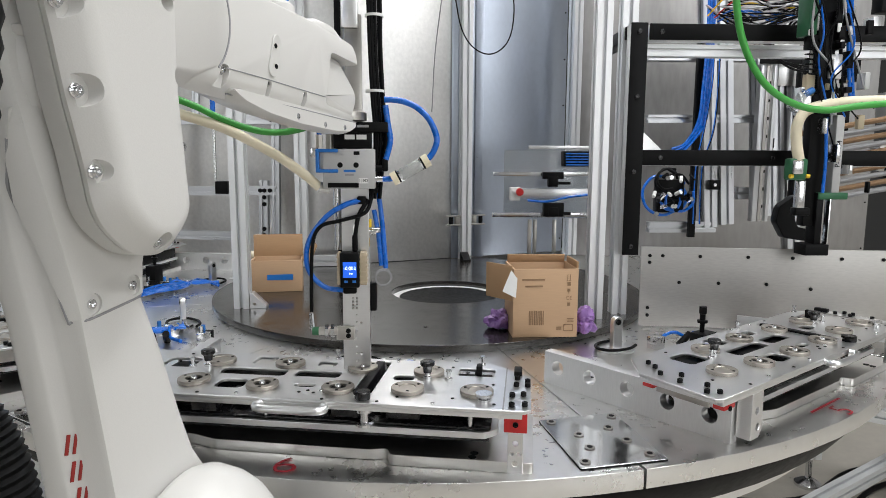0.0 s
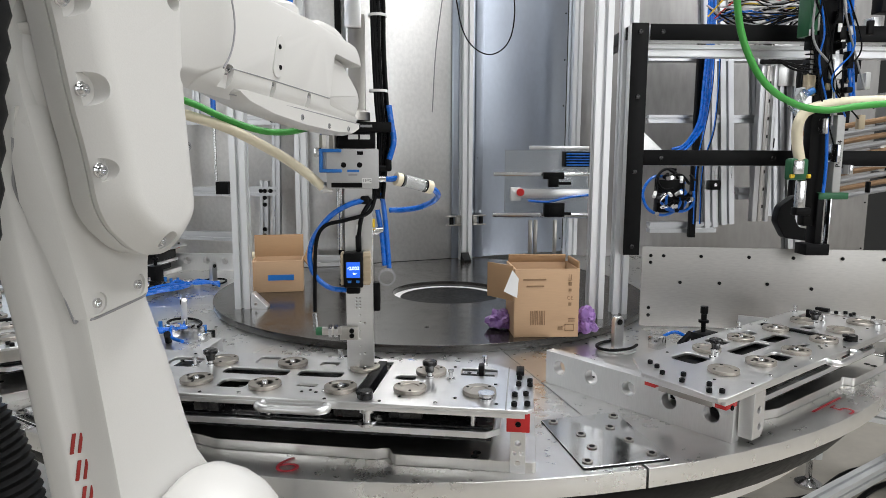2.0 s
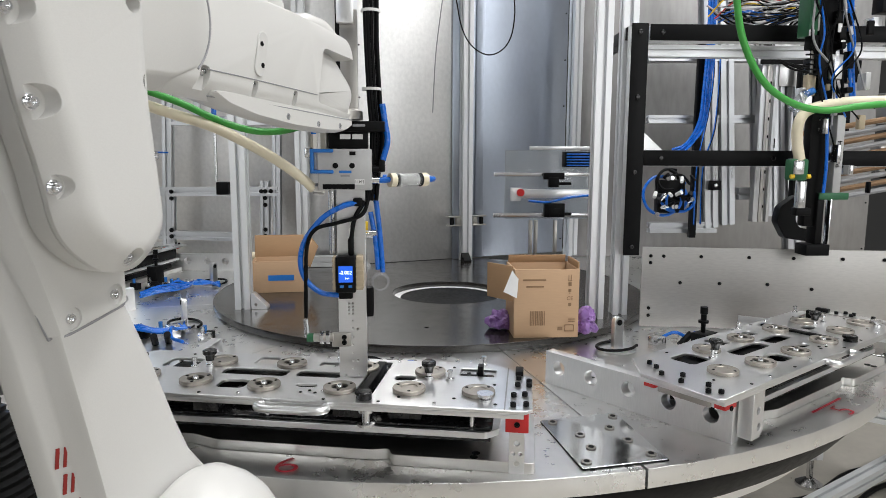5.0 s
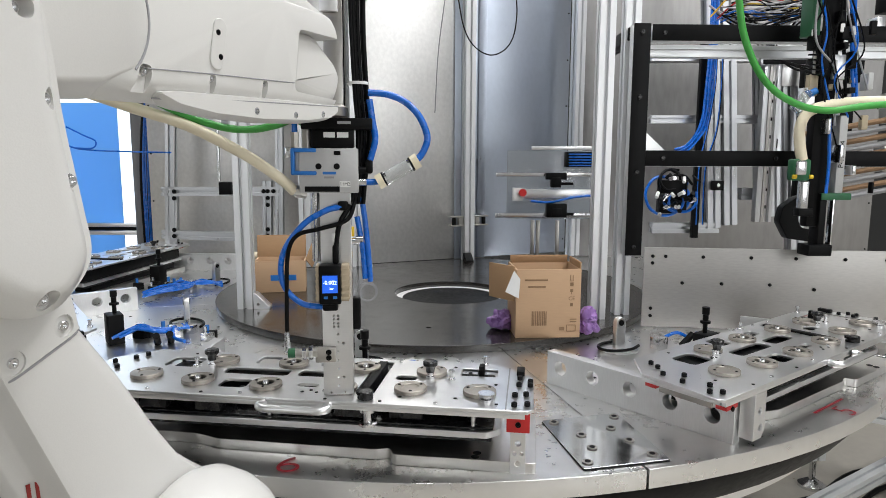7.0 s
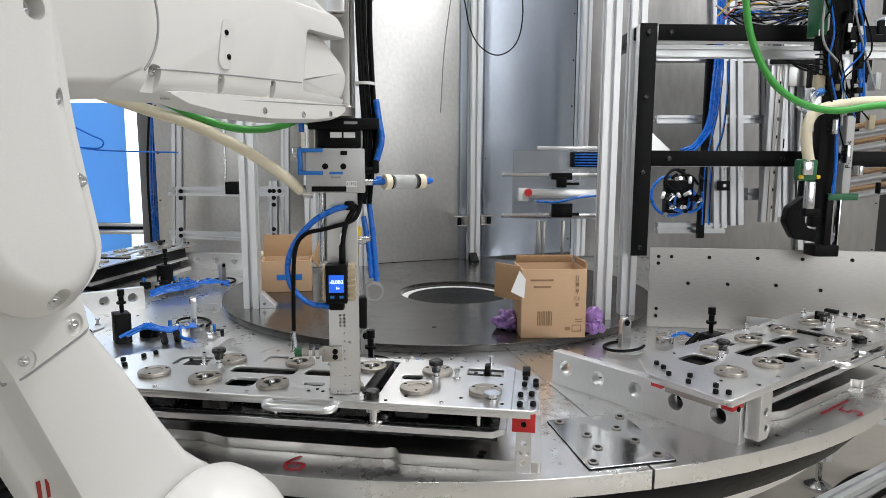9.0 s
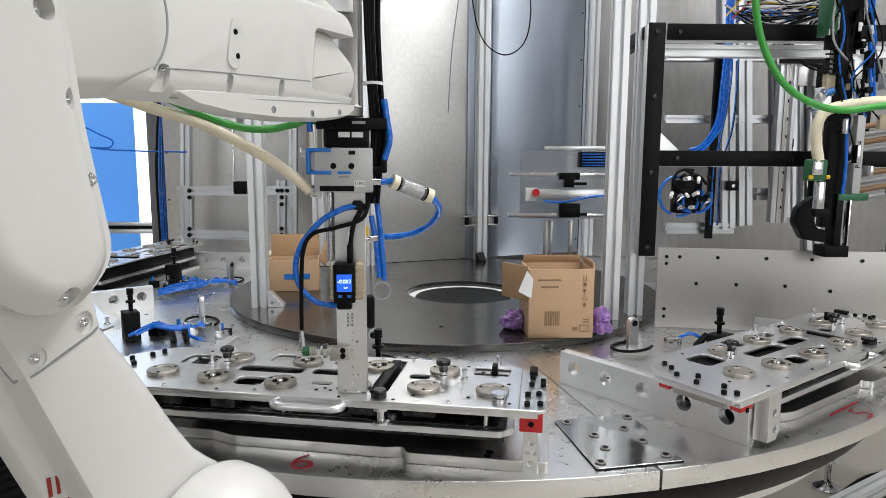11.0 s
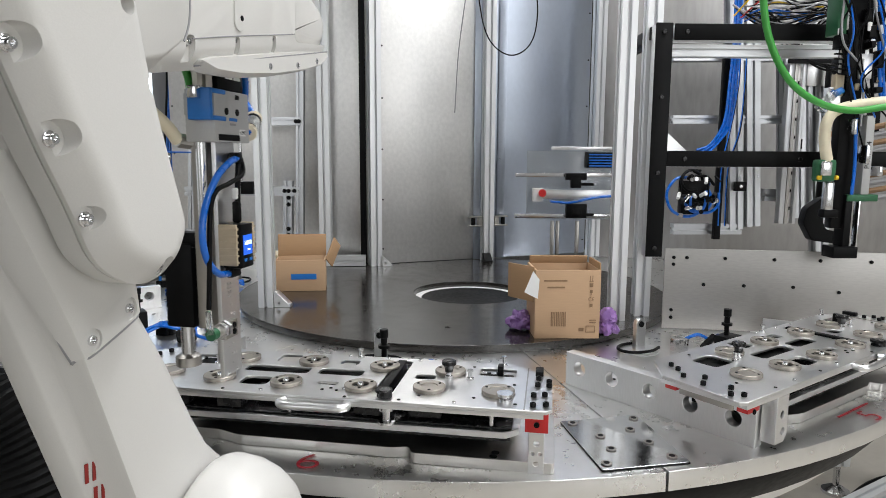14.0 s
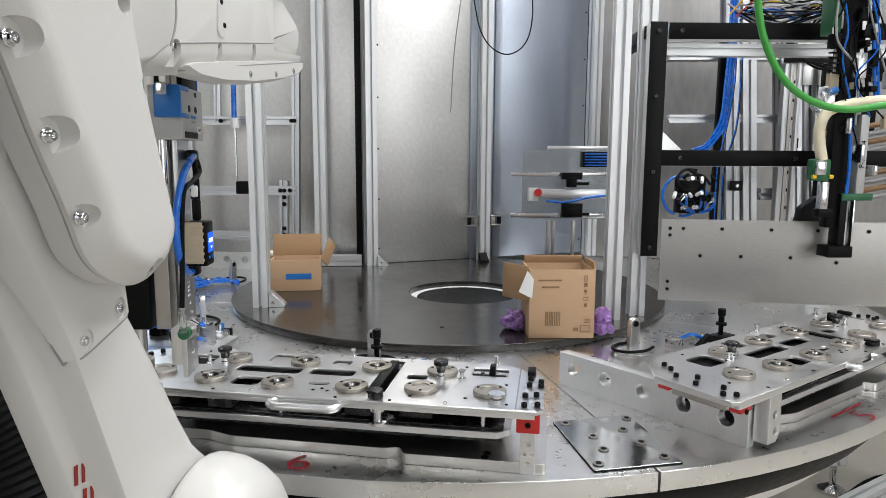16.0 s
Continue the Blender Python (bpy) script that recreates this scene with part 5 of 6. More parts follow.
cov = loft([cover_section(0.2545, 0.0), cover_section(0.2556, 0.0018), cover_section(0.28, 0.0022), cover_section(0.31, 0.0024), cover_section(0.345, 0.0024), cover_section(0.375, 0.0024), cover_section(0.41, 0.002)])
cuts = bmesh.new()
for cx, cz in ((-0.004, 0.2655), (-0.046, 0.2645)):
    rod(cuts, (cx, -0.07, cz), (cx, -0.0505, cz), 0.0085, seg=24)
part("cover", carved(mesh_of(cov, "cover", ROBOT), cuts), ROBOT, link, "white screwed cover")
for cx, cz in ((-0.004, 0.2655), (-0.046, 0.2645)):
    screw_head(link, cx, -0.0508, cz, 0, 0.0037)
seam = bmesh.new()
line = [(p[0], p[1] + (0.0 if p[1] > -0.05 else 0.0008), p[2]) for p in cover_section(0.2538, 0.0004)[1:9]]
tube(seam, line + [cover_section(z, 0.0008)[8] for z in (0.262, 0.28, 0.30, 0.33, 0.354, 0.37, 0.39)], 0.0013, 6, 4)
part("cover_seam", seam, CABLE_GREY, link, "dark joint line of the cover")
# red mark on the rib, as plain slanted bars
for k in range(4):
    for o, w in ((-0.0030, 0.0012), (0.0027, 0.0014)):
        st = cube(-0.0005, 0.0005, o - w, o + w, 0.0, 0.0165, 0.0002)
        bmesh.ops.transform(st, matrix=Matrix.Translation((-0.0661, -0.0261, 0.075 + 0.0235 * k)) @ pose(0, 0, 0, 0, 0, 69) @ pose(0, 0, 0, 16), verts=st.verts)
        part("red_bar", st, ORANGE, link, "plain red bar")
# corrugated conduit beside the elbow
cd = bmesh.new()
tube(cd, [(-0.067, -0.02, 0.62), (-0.096, -0.062, 0.54), (-0.113, -0.075, 0.484), (-0.124, -0.075, 0.44), (-0.138, -0.075, 0.392), (-0.156, -0.075, 0.335), (-0.186, -0.065, 0.275), (-0.195, -0.03, 0.21)], 0.0225, 18, 5, 0.0022)
part("conduit", cd, RUBBER, link, "black corrugated conduit")
conduit = bmesh.new()
tube(conduit, [(-0.19, 0.19, 0.30), (-0.20, 0.19, 0.60), (-0.215, 0.19, 0.80), (-0.235, 0.19, 0.93), (-0.28, 0.19, 1.0), (-0.38, 0.20, 1.01)], 0.045, 20, 22, 0.004)
part("floor_conduit", conduit, RUBBER, robot, "thick black corrugated conduit beside the base")

# upper arm: elbow housing and forearm move together
upper = new("upper_arm")
upper.parent = robot
tagged(upper, "white elbow housing and forearm")


def elbow_outline(f):
    """The elbow's side outline; f widens its front."""
    return rounded([(-0.0736, 0.005), (-0.057, -0.0405), (-0.041, -0.0755), (-0.027, -0.116), (0.010, -0.1385), (0.044 + f / 2, -0.135), (0.066 + f, -0.104), (0.0525 + f, -0.052), (0.0410 + f, -0.008),
                    (0.0340 + f, 0.036), (0.026, 0.10), (0.0, 0.20), (-0.14, 0.19), (-0.125, 0.125), (-0.094, 0.055)], 0.022, 7)


to, tb = elbow_outline(0.0), elbow_outline(0.009)
lid = loft([at_y(to, -0.0830), at_y(to, -0.0866), at_y(inset(to, 0.0012), -0.0882), at_y(inset(to, 0.0115), -0.0992), at_y(inset(to, 0.0150), -0.1022), at_y(inset(to, 0.0200), -0.1036), at_y(inset(to, 0.0230), -0.1040)])
SCREWS = [(-0.0745, 0.0178, 10.5), (-0.0545, -0.033, 10.5), (-0.0355, -0.0825, 8.0), (0.0255, -0.126, 6.5), (0.0285, 0.0, 6.5), (0.0465, -0.050, 6.5), (0.0080, 0.050, 6.5)]
cuts = bmesh.new()
for x, z, r in SCREWS:
    rod(cuts, (x, -0.115, z), (x, -0.0905, z), r * 0.00125, r * 0.001, seg=28)
part("elbow_cover", carved(mesh_of(lid, "elbow_cover", ROBOT), cuts), ROBOT, upper, "chamfered white elbow cover")
for x, z, r in SCREWS:
    screw_head(upper, x, -0.0903, z, 0, 0.0034)
part("cover_gasket", loft([at_y(inset(to, 0.0016), -0.0828), at_y(inset(to, 0.0016), -0.0816)]), CABLE_GREY, upper, "dark joint line round the cover")
part("elbow_body", loft([at_y(inset(tb, 0.0002), -0.0814), at_y(tb, -0.0800), at_y(tb, -0.066), at_y(inset(tb, 0.002), -0.0625), at_y(inset(tb, 0.010), -0.059)]), ROBOT, upper, "white body behind the cover")
ARC = [(0.083 + 0.058 * math.cos(radians(a)), 0.077 + 0.058 * math.sin(radians(a))) for a in range(-40, 75, 8)]


def housing_outline(lift):
    """The elbow housing's side outline; lift raises its underside."""
    return rounded([(-0.070, 0.0), (0.0, -0.001 + lift), (0.06, 0.006 + lift), (0.100, 0.013 + lift)] + [p for p in ARC if p[1] > 0.024 + lift] + [(0.085, 0.150), (-0.06, 0.185), (-0.10, 0.15)], 0.006, 3)


part("elbow_housing", loft([at_y(inset(housing_outline(c), d), y) for c, d, y in ((0.060, 0.004, 0.0625), (0.052, 0.0, 0.055), (0.030, 0.0, 0.025), (0.010, 0.0, -0.015), (0.0, 0.0, -0.046), (0.011, 0.0, -0.0595), (0.012, 0.001, -0.0618), (0.013, 0.003, -0.0628))]), ROBOT, upper)
seam = bmesh.new()
tube(seam, [(x + 0.0012, -0.0612, z) for x, z in ARC if z > 0.034] + [(0.095, -0.0612, 0.139)], 0.0011, 6, 2)
part("collar_joint", seam, CABLE_GREY, upper, "dark joint line at the forearm")
part("elbow_hub", lathe([(0.0, -0.06), (0.06, -0.06), (0.07, -0.05), (0.07, 0.05), (0.06, 0.06), (0.0, 0.06)], 40), ROBOT, upper, "", RX90)



def forearm_outline(lift):
    """The forearm's side outline; lift raises its underside."""
    return rounded([(0.09, 0.012 + lift), (0.15, 0.0175 + lift), (0.27, 0.032 + lift * 0.9), (0.35, 0.042 + lift * 0.6), (0.428, 0.050 + lift * 0.4), (0.437, 0.062 + lift * 0.4), (0.434, 0.145), (0.415, 0.160), (0.30, 0.150), (0.20, 0.136), (0.10, 0.122)], 0.014, 5)


body = mesh_of(loft([at_y(inset(forearm_outline(c), d), y) for c, d, y in ((0.064, 0.0085, 0.061), (0.058, 0.005, 0.0594), (0.052, 0.002, 0.054), (0.030, 0.0, 0.025), (0.011, 0.0, -0.015), (0.0, 0.0, -0.045), (0.008, 0.0, -0.0555), (0.011, 0.0025, -0.0594), (0.012, 0.007, -0.061))]), "forearm", ROBOT)
notch = rounded([(0.343, 0.0600), (0.350, 0.128), (0.48, 0.142), (0.48, 0.0665)], 0.008, 4)
body = carved(body, loft([at_y(notch, -0.025), at_y(notch, -0.08)]))
for x, z, r in ((0.140, 0.040, 0.0062), (0.2165, 0.0485, 0.0040), (0.2925, 0.0575, 0.0040)):
    slot = rounded([(x - r, z + r), (x - r * 1.9, z - 0.019), (x + r * 0.4, z - 0.019), (x + r, z + r)], r * 0.9, 4)
    body = carved(body, loft([at_y(slot, -0.0545), at_y(slot, -0.08)]))
part("forearm", body, ROBOT, upper, "white forearm")
for x, z in ((0.140, 0.041), (0.2165, 0.0495), (0.2925, 0.0585)):
    screw_head(upper, x, -0.0545, z, 0, 0.0030)
be = rounded([(0.152, 0.0225), (0.175, 0.0165), (0.22, 0.0150), (0.29, 0.0190), (0.37, 0.0285), (0.418, 0.0375), (0.437, 0.048), (0.4355, 0.0585), (0.35, 0.0520), (0.26, 0.0420), (0.170, 0.0320), (0.152, 0.0280)], 0.004, 4)
part("forearm_belly", loft([[(p[0], y, p[1] + c) for p in inset(be, d)] for c, d, y in ((0.046, 0.004, 0.055), (0.028, 0.0, 0.030), (0.010, 0.0, -0.010), (0.0, 0.0, -0.046), (0.0006, 0.001, -0.055), (0.001, 0.0032, -0.0618))]), ROBOT, upper, "lower shell of the forearm")
seam = bmesh.new()
tube(seam, [(0.152, -0.0535, 0.0215), (0.19, -0.0598, 0.0265), (0.26, -0.0612, 0.0362), (0.35, -0.0615, 0.0470), (0.434, -0.0615, 0.0572)], 0.0008, 6, 6)
part("joint_line", seam, CABLE_GREY, upper, "dark joint line over the lower shell")
for x, z, turn in ((0.278, 0.0292, 0), (0.345, 0.0345, 0), (0.400, 0.0430, 0)):
    part("slot", rod(bmesh.new(), (x, -0.0622, z), (x, -0.0590, z), 0.0036, seg=18), CABLE_GREY, upper, "dark screw hole")
    bolt(upper, pose(x, -0.0620, z, 90), 0.0022, 0.0010, CHROME, "screw")
wr = rounded([(0.346, 0.064), (0.352, 0.132), (0.400, 0.137), (0.425, 0.124), (0.448, 0.114), (0.460, 0.100), (0.459, 0.082), (0.447, 0.060), (0.40, 0.058)], 0.014, 6)
part("wrist", loft([at_y(inset(wr, d), y) for d, y in ((0.0, 0.046), (0.0, -0.034), (0.002, -0.042), (0.006, -0.048), (0.012, -0.052), (0.0135, -0.0525))]), ROBOT, upper, "rounded white wrist")
part("wrist_flange", rod(bmesh.new(), (0.452, 0.0, 0.055), (0.468, 0.0, 0.115), 0.02, seg=24), BLACKM, upper, "dark tool flange")
side_slab("top_hood", rounded([(0.305, 0.140), (0.335, 0.168), (0.385, 0.176), (0.43, 0.166), (0.436, 0.150), (0.40, 0.14)], 0.010, 4), -0.046, 0.046, 0.010, ROBOT, upper, "raised white hood over the wrist")
part("cover_oval", slab("cover_oval", round_rect(-0.0085, 0.0085, -0.0235, 0.0235, 0.0083), [], 0.002, 0.0008, ROBOT), ROBOT, upper, "oval cover plate", pose(0.2215, -0.0618, 0.081, 90, 8))
for x, z in ((0.2200, 0.091), (0.2235, 0.070)):
    bolt(upper, pose(x, -0.0626, z, 90), 0.0026, 0.001, BLACK, "screw")
seam = bmesh.new()
tube(seam, [(0.141, -0.0612, 0.0430), (0.18, -0.0612, 0.0484), (0.2285, -0.0612, 0.0547), (0.29, -0.0612, 0.0622), (0.342, -0.0612, 0.0686)], 0.0006, 6, 6)
part("joint_line", seam, CABLE_GREY, upper, "dark joint line along the forearm")
boss = part("top_port", lathe([(0.0, -0.01), (0.027, -0.01), (0.025, 0.010), (0.021, 0.014), (0.0, 0.014)], 28), ROBOT, upper, "raised white port", pose(0.262, -0.030, 0.142, 0, -7))
part("connector", lathe([(0.0, 0.013), (0.009, 0.013), (0.009, 0.018), (0.012, 0.019), (0.012, 0.030), (0.008, 0.033), (0.0, 0.033)], 20), BLACK, boss, "black round connector")
part("connector_ring", lathe([(0.0, 0.013), (0.0135, 0.013), (0.0135, 0.016), (0.0, 0.016)], 20), CHROME, boss)
for k, y in enumerate((-0.012, 0.004)):
    part("air_tube", tube(bmesh.new(), [(0.315 + 0.012 * k, y, 0.15), (0.317 + 0.012 * k, y, 0.185), (0.335 + 0.012 * k, y, 0.23), (0.37, y, 0.29)], 0.004, 8, 6), BLUE, upper, "blue air tube")


def robot_pose(a1, a2, a3):
    yaw = pose(0, 0, SZ, 0, 0, a1)
    lower = yaw @ pose(0.025, 0, 0) @ pose(0, 0, 0, 0, -a2, 0)
    elbow = lower @ Vector((0, 0, LINK))
    return yaw, lower, Matrix.Translation(elbow) @ pose(0, 0, 0, 0, 0, a1) @ pose(0, 0, 0, 0, -a3, 0)


# ---- vacuum tool ----
tool = thing("vacuum_tool", pose(0, 0, 0), "drilled aluminium test tool with valve, gauge and tubes", "robot tool")


def tl(px, py, y=0.0):
    """A place on the tool: across, depth, height from its lower end."""
    return ((px - 632) / 1105, y, (655 - py) / 1105)


def tool_box(name, x0, x1, y0, y1, d0, d1, mat, label="", bevel=0.0015, parent=None):
    a, b = tl(x0, y1), tl(x1, y0)
    return part(name, cube(a[0], b[0], d0, d1, a[2], b[2], bevel), mat, parent or tool, label)


def tool_tube(name, pts, r, mat, label="", y=0.0):
    return part(name, tube(bmesh.new(), [tl(p[0], p[1], y if len(p) < 3 else p[2]) for p in pts], r, 10, 8), mat, tool, label)


hol = [ring_pts((x - 632) / 1105, (655 - y) / 1105, 0.0016, 10) for x in (626, 632.5) for y in (525, 531, 537, 543)] + [ring_pts((632 - 632) / 1105, (655 - y) / 1105, 0.0013, 10) for y in (555, 568, 584, 598, 612, 626, 640)] + [ring_pts((640 - 632) / 1105, (655 - y) / 1105, 0.002, 10) for y in (570, 626)] + [ring_pts((x - 632) / 1105, 0.003, 0.0014, 10) for x in (620, 642)]
part("front_plate", slab("front_plate", [(-0.0215, 0), (0.0215, 0), (0.0215, 0.30), (-0.0215, 0.30)], hol, 0.006, 0.0006, ALU), ALU, tool, "drilled aluminium plate", pose(0, 0.003, 0, 90))
part("side_plate", cube(0.0165, 0.0215, 0.0065, 0.032, 0.004, 0.30, 0.0006), ALU, tool)
part("back_rail", cube(-0.014, 0.012, 0.02, 0.038, 0.06, 0.56, 0.001), STEEL, tool, "rear steel rail")
tool_box("valve_block", 580, 668, 264, 331, -0.016, 0.022, GREY_BODY, "grey cast valve block")
tool_box("valve_label", 632, 642, 268, 274, -0.0165, -0.0162, BLACK, "", 0)
for px in (609, 636):
    part("port", rod(bmesh.new(), tl(px, 291, -0.0166), tl(px, 291, -0.01), 0.0042, seg=16), BLACK, tool)
tool_box("base_slot", 588, 640, 321, 329, -0.0168, -0.012, BLACK, "", 0)
tool_box("tag", 640, 656, 313, 322, -0.0166, -0.0161, PAPER, "white tag", 0)
letters("tag_text", "11M2", 0.0062, BLACK, tool, pose(tl(648, 0)[0], -0.0167, tl(0, 317.5)[2], 90), "", 0.0001)
tool_box("logo_bar", 615, 635, 299, 303, -0.0164, -0.0161, BLUE_BODY, "", 0)
tool_box("print", 617, 632, 306, 309, -0.0164, -0.0161, CABLE_GREY, "", 0)
for a in ((570, 606, 264, 270), (570, 606, 298, 304), (568, 574, 264, 304)):
    tool_box("blue_frame", *a, -0.018, 0.012, BLUE_BODY, "blue plastic frame")
tool_box("frame_body", 574, 582, 270, 298, -0.012, 0.02, GREY_BODY)
tool_box("solenoid", 598, 662, 234, 263, -0.012, 0.02, BLACK, "black solenoid")
tool_box("solenoid_top", 584, 690, 219, 236, -0.016, 0.024, BLACK, "black valve head")
tool_box("tag", 617, 634, 240, 248, -0.0126, -0.0121, PAPER, "", 0)
tool_box("tag", 637, 654, 240, 248, -0.0126, -0.0121, PAPER, "", 0)
tool_box("print", 638, 658, 224, 228, -0.0166, -0.0161, CABLE_GREY, "", 0)
for x, y0, y1, r in ((573, 240, 262, 0.006), (592, 236, 264, 0.008)):
    part("fitting", rod(bmesh.new(), tl(x, y0, 0.0), tl(x, y1, 0.0), r, seg=6), STEEL, tool, "brass-grey fitting")
tool_box("elbow_fitting", 558, 572, 262, 278, -0.006, 0.006, CHROME)
tool_tube("blue_tube", [(573, 240), (573, 225), (574, 205)], 0.004, BLUE, "", 0.0)
part("bolt", rod(bmesh.new(), tl(600, 331, 0.015), tl(600, 440, 0.015), 0.006, seg=14), CHROME, tool)
# pneumatic fittings at the side
for y in (297, 315):
    part("fitting", rod(bmesh.new(), tl(668, y), tl(680, y), 0.0055, seg=14), CHROME if y > 300 else BLACK, tool)
tool_box("elbow_fitting", 679, 690, 280, 302, -0.005, 0.006, BLACK, "", 0.003)
tool_tube("blue_tube", [(686, 282), (694, 250), (690, 220), (686, 190)], 0.0045, BLUE, "blue air tube")
tool_tube("blue_tube", [(680, 315), (690, 315), (704, 313)], 0.0045, BLUE)
loop = new("filter_line")
loop.parent = tool
tagged(loop, "clear inline filter on a blue air tube")
PIV = tl(676, 315)


def lp_pt(px, py):
    p = tl(px, py)
    return (p[0] - PIV[0], 0.0, p[2] - PIV[2])


part("filter", rod(bmesh.new(), lp_pt(707, 311), lp_pt(750, 287), 0.0098, seg=20), CLEAR, loop, "clear filter bowl")
part("filter_core", rod(bmesh.new(), lp_pt(712, 308), lp_pt(745, 290), 0.0084, seg=16), PAPER, loop, "white filter core")
for p, q, r, mt in (((697, 316), (706, 311), 0.0106, CREAM), ((706, 311), (708.5, 309.7), 0.0104, BLACK), ((748, 288), (750.5, 286.6), 0.0104, BLACK), ((750.5, 286.6), (760, 281), 0.0106, CREAM)):
    part("filter_cap", rod(bmesh.new(), lp_pt(*p), lp_pt(*q), r, seg=20), mt, loop, "black seal" if mt is BLACK else "pale end cap")
part("blue_tube", tube(bmesh.new(), [lp_pt(*v) for v in ((756, 283), (768, 268), (774, 245), (762, 215), (740, 193), (712, 182), (684, 180))], 0.0048, 10, 8), BLUE, loop, "blue air tube in a wide loop")
LOOP = [(0.0, 0), (0.2, 20), (0.5, 50), (0.8, 74), (1.5, 90), (2.0, 118), (2.5, 140), (3.5, 132), (4.3, 132), (5.3, 60), (6.2, 0), (7.3, 0), (7.8, 45), (8.1, 66), (8.4, 78), (8.8, 80), (9.2, 104), (10.2, 125), (11.3, 138), (12.2, 138), (12.6, 112), (12.8, 100), (13.2, 72), (13.5, 55), (14.4, 40), (16.0, 40)]
# cable bundle going up
for k, (o, mt) in enumerate(((0, BLACK), (5, BLACK), (10, BLACK), (-4, BLACK), (14, BLACK), (8, CABLE_GREY))):
    tool_tube("cable", [(660 + o, 350), (668 + o * 0.8, 300), (672 + o, 240), (668 + o, 180), (664 + o, 90), (662 + o * 1.1, 0), (655 + o, -120)], 0.0032, mt, "", 0.012 + 0.004 * (k % 3))
for y in (40, 165):
    part("cable_tie", lathe([(0.013, -0.002), (0.0145, -0.002), (0.0145, 0.002), (0.013, 0.002), (0.013, -0.002)], 20), PAPER, tool, "white cable tie", pose(tl(668, 0)[0], 0.014, tl(0, y)[2]))
tool_tube("blue_tube", [(672, 340, 0.02), (678, 390, 0.02), (682, 440, 0.02), (684, 475, 0.02)], 0.004, BLUE)
tool_tube("blue_tube", [(664, 370, 0.02), (672, 420, 0.02), (676, 470, 0.02)], 0.004, BLUE)
tool_tube("blue_tube", [(642, 352, -0.01), (618, 358, -0.012), (585, 378, -0.012), (556, 415, -0.012), (548, 450, -0.012), (556, 480, -0.012), (580, 502, -0.012), (610, 508, -0.01)], 0.0042, BLUE, "blue air tube in a wide bow")
tool_box("elbow_fitting", 636, 652, 344, 358, -0.014, 0.0, BLACK, "", 0.003)
tool_box("elbow_fitting", 610, 634, 500, 514, -0.016, -0.004, BLACK, "", 0.003)
tool_tube("cable", [(662, 345, -0.004), (650, 372, -0.014), (610, 385, -0.016), (575, 395, -0.016), (560, 425, -0.016), (556, 500, -0.014), (555, 545, -0.012)], 0.003, BLACK, "black sensor cable")
tool_tube("cable", [(655, 350, -0.006), (640, 375, -0.012), (634, 400, -0.014), (632, 430, -0.014)], 0.0035, BLACK)
tool_box("plug", 627, 637, 410, 440, -0.018, -0.008, BLACK, "", 0.003)
tool_box("plug", 628, 636, 392, 408, -0.016, -0.008, PAPER, "", 0.002)
tool_box("ferrule", 655, 660, 385, 400, 0.004, 0.012, YELLOW, "yellow marker", 0.001)
tool_box("ferrule", 650, 656, 418, 434, 0.004, 0.012, YELLOW, "yellow marker", 0.001)
for px, py in ((662, 408), (668, 405)):
    part("fitting", rod(bmesh.new(), tl(px - 6, py, 0.01), tl(px + 6, py, 0.01), 0.005, seg=12), CHROME, tool)
# pressure gauge
gauge = tool_box("gauge", 607, 640, 440, 500, -0.030, -0.004, BLACK, "black digital pressure gauge", 0.002)
tool_box("screen", 612, 635, 455, 482, -0.0306, -0.0301, LCD, "lit blue display", 0, gauge)
letters("digits", "-0.002", 0.0075, LCD_TEXT, gauge, pose(tl(623.5, 0)[0], -0.0308, tl(0, 466)[2], 90), "", 0.0001)
letters("unit", "bar", 0.0045, LCD_TEXT, gauge, pose(tl(626, 0)[0], -0.0308, tl(0, 475)[2], 90), "", 0.0001)
for px in (614, 628):
    tool_box("key", px, px + 6, 487, 491, -0.0308, -0.0301, BLUE_BODY, "", 0, gauge)
for x0, x1 in ((602, 606.5), (640.5, 652)):
    tool_box("clip", x0, x1, 440, 496, -0.026, -0.002, TAN, "beige mounting clip", 0.001, gauge)
    for k in range(6):
        tool_box("clip_rib", x0 - 0.8, x1 + 0.8, 445 + 9 * k, 448 + 9 * k, -0.0268, -0.003, TAN, "", 0, gauge)
# light barrier on its bracket
tool_box("sensor_bracket", 597, 629, 574, 598, -0.010, -0.0005, STEEL, "folded steel bracket")
for z in (581, 590):
    bolt(tool, pose(tl(618, 0)[0], -0.010, tl(0, z)[2], 90), 0.004, 0.002, BLACK)
sb = part("sensor_barrel", rod(bmesh.new(), tl(566, 580, -0.012), tl(600, 580, -0.012), 0.0065, seg=20), STEEL, tool, "threaded sensor barrel")
for px in (578, 588):
    part("nut", rod(bmesh.new(), tl(px, 580, -0.012), tl(px + 6, 580, -0.012), 0.0105, seg=6), CHROME, sb)
part("sensor_plug", rod(bmesh.new(), tl(556, 580, -0.012), tl(567, 580, -0.012), 0.007, seg=16), PCB, tool)
part("plug", rod(bmesh.new(), tl(556, 578, -0.012), tl(554, 548, -0.012), 0.0045, 0.0035, seg=14), CLEAR, tool)
for k in range(3):
    part("wire_coil", lathe([(0.011 + 0.001 * k, -0.0008), (0.0125 + 0.001 * k, -0.0008), (0.0125 + 0.001 * k, 0.0008), (0.011 + 0.001 * k, 0.0008), (0.011 + 0.001 * k, -0.0008)], 28), CABLE_GREY, tool, "", pose(tl(680, 0)[0], 0.006 + 0.003 * k, tl(0, 490)[2], 90, 10 * k, 8))
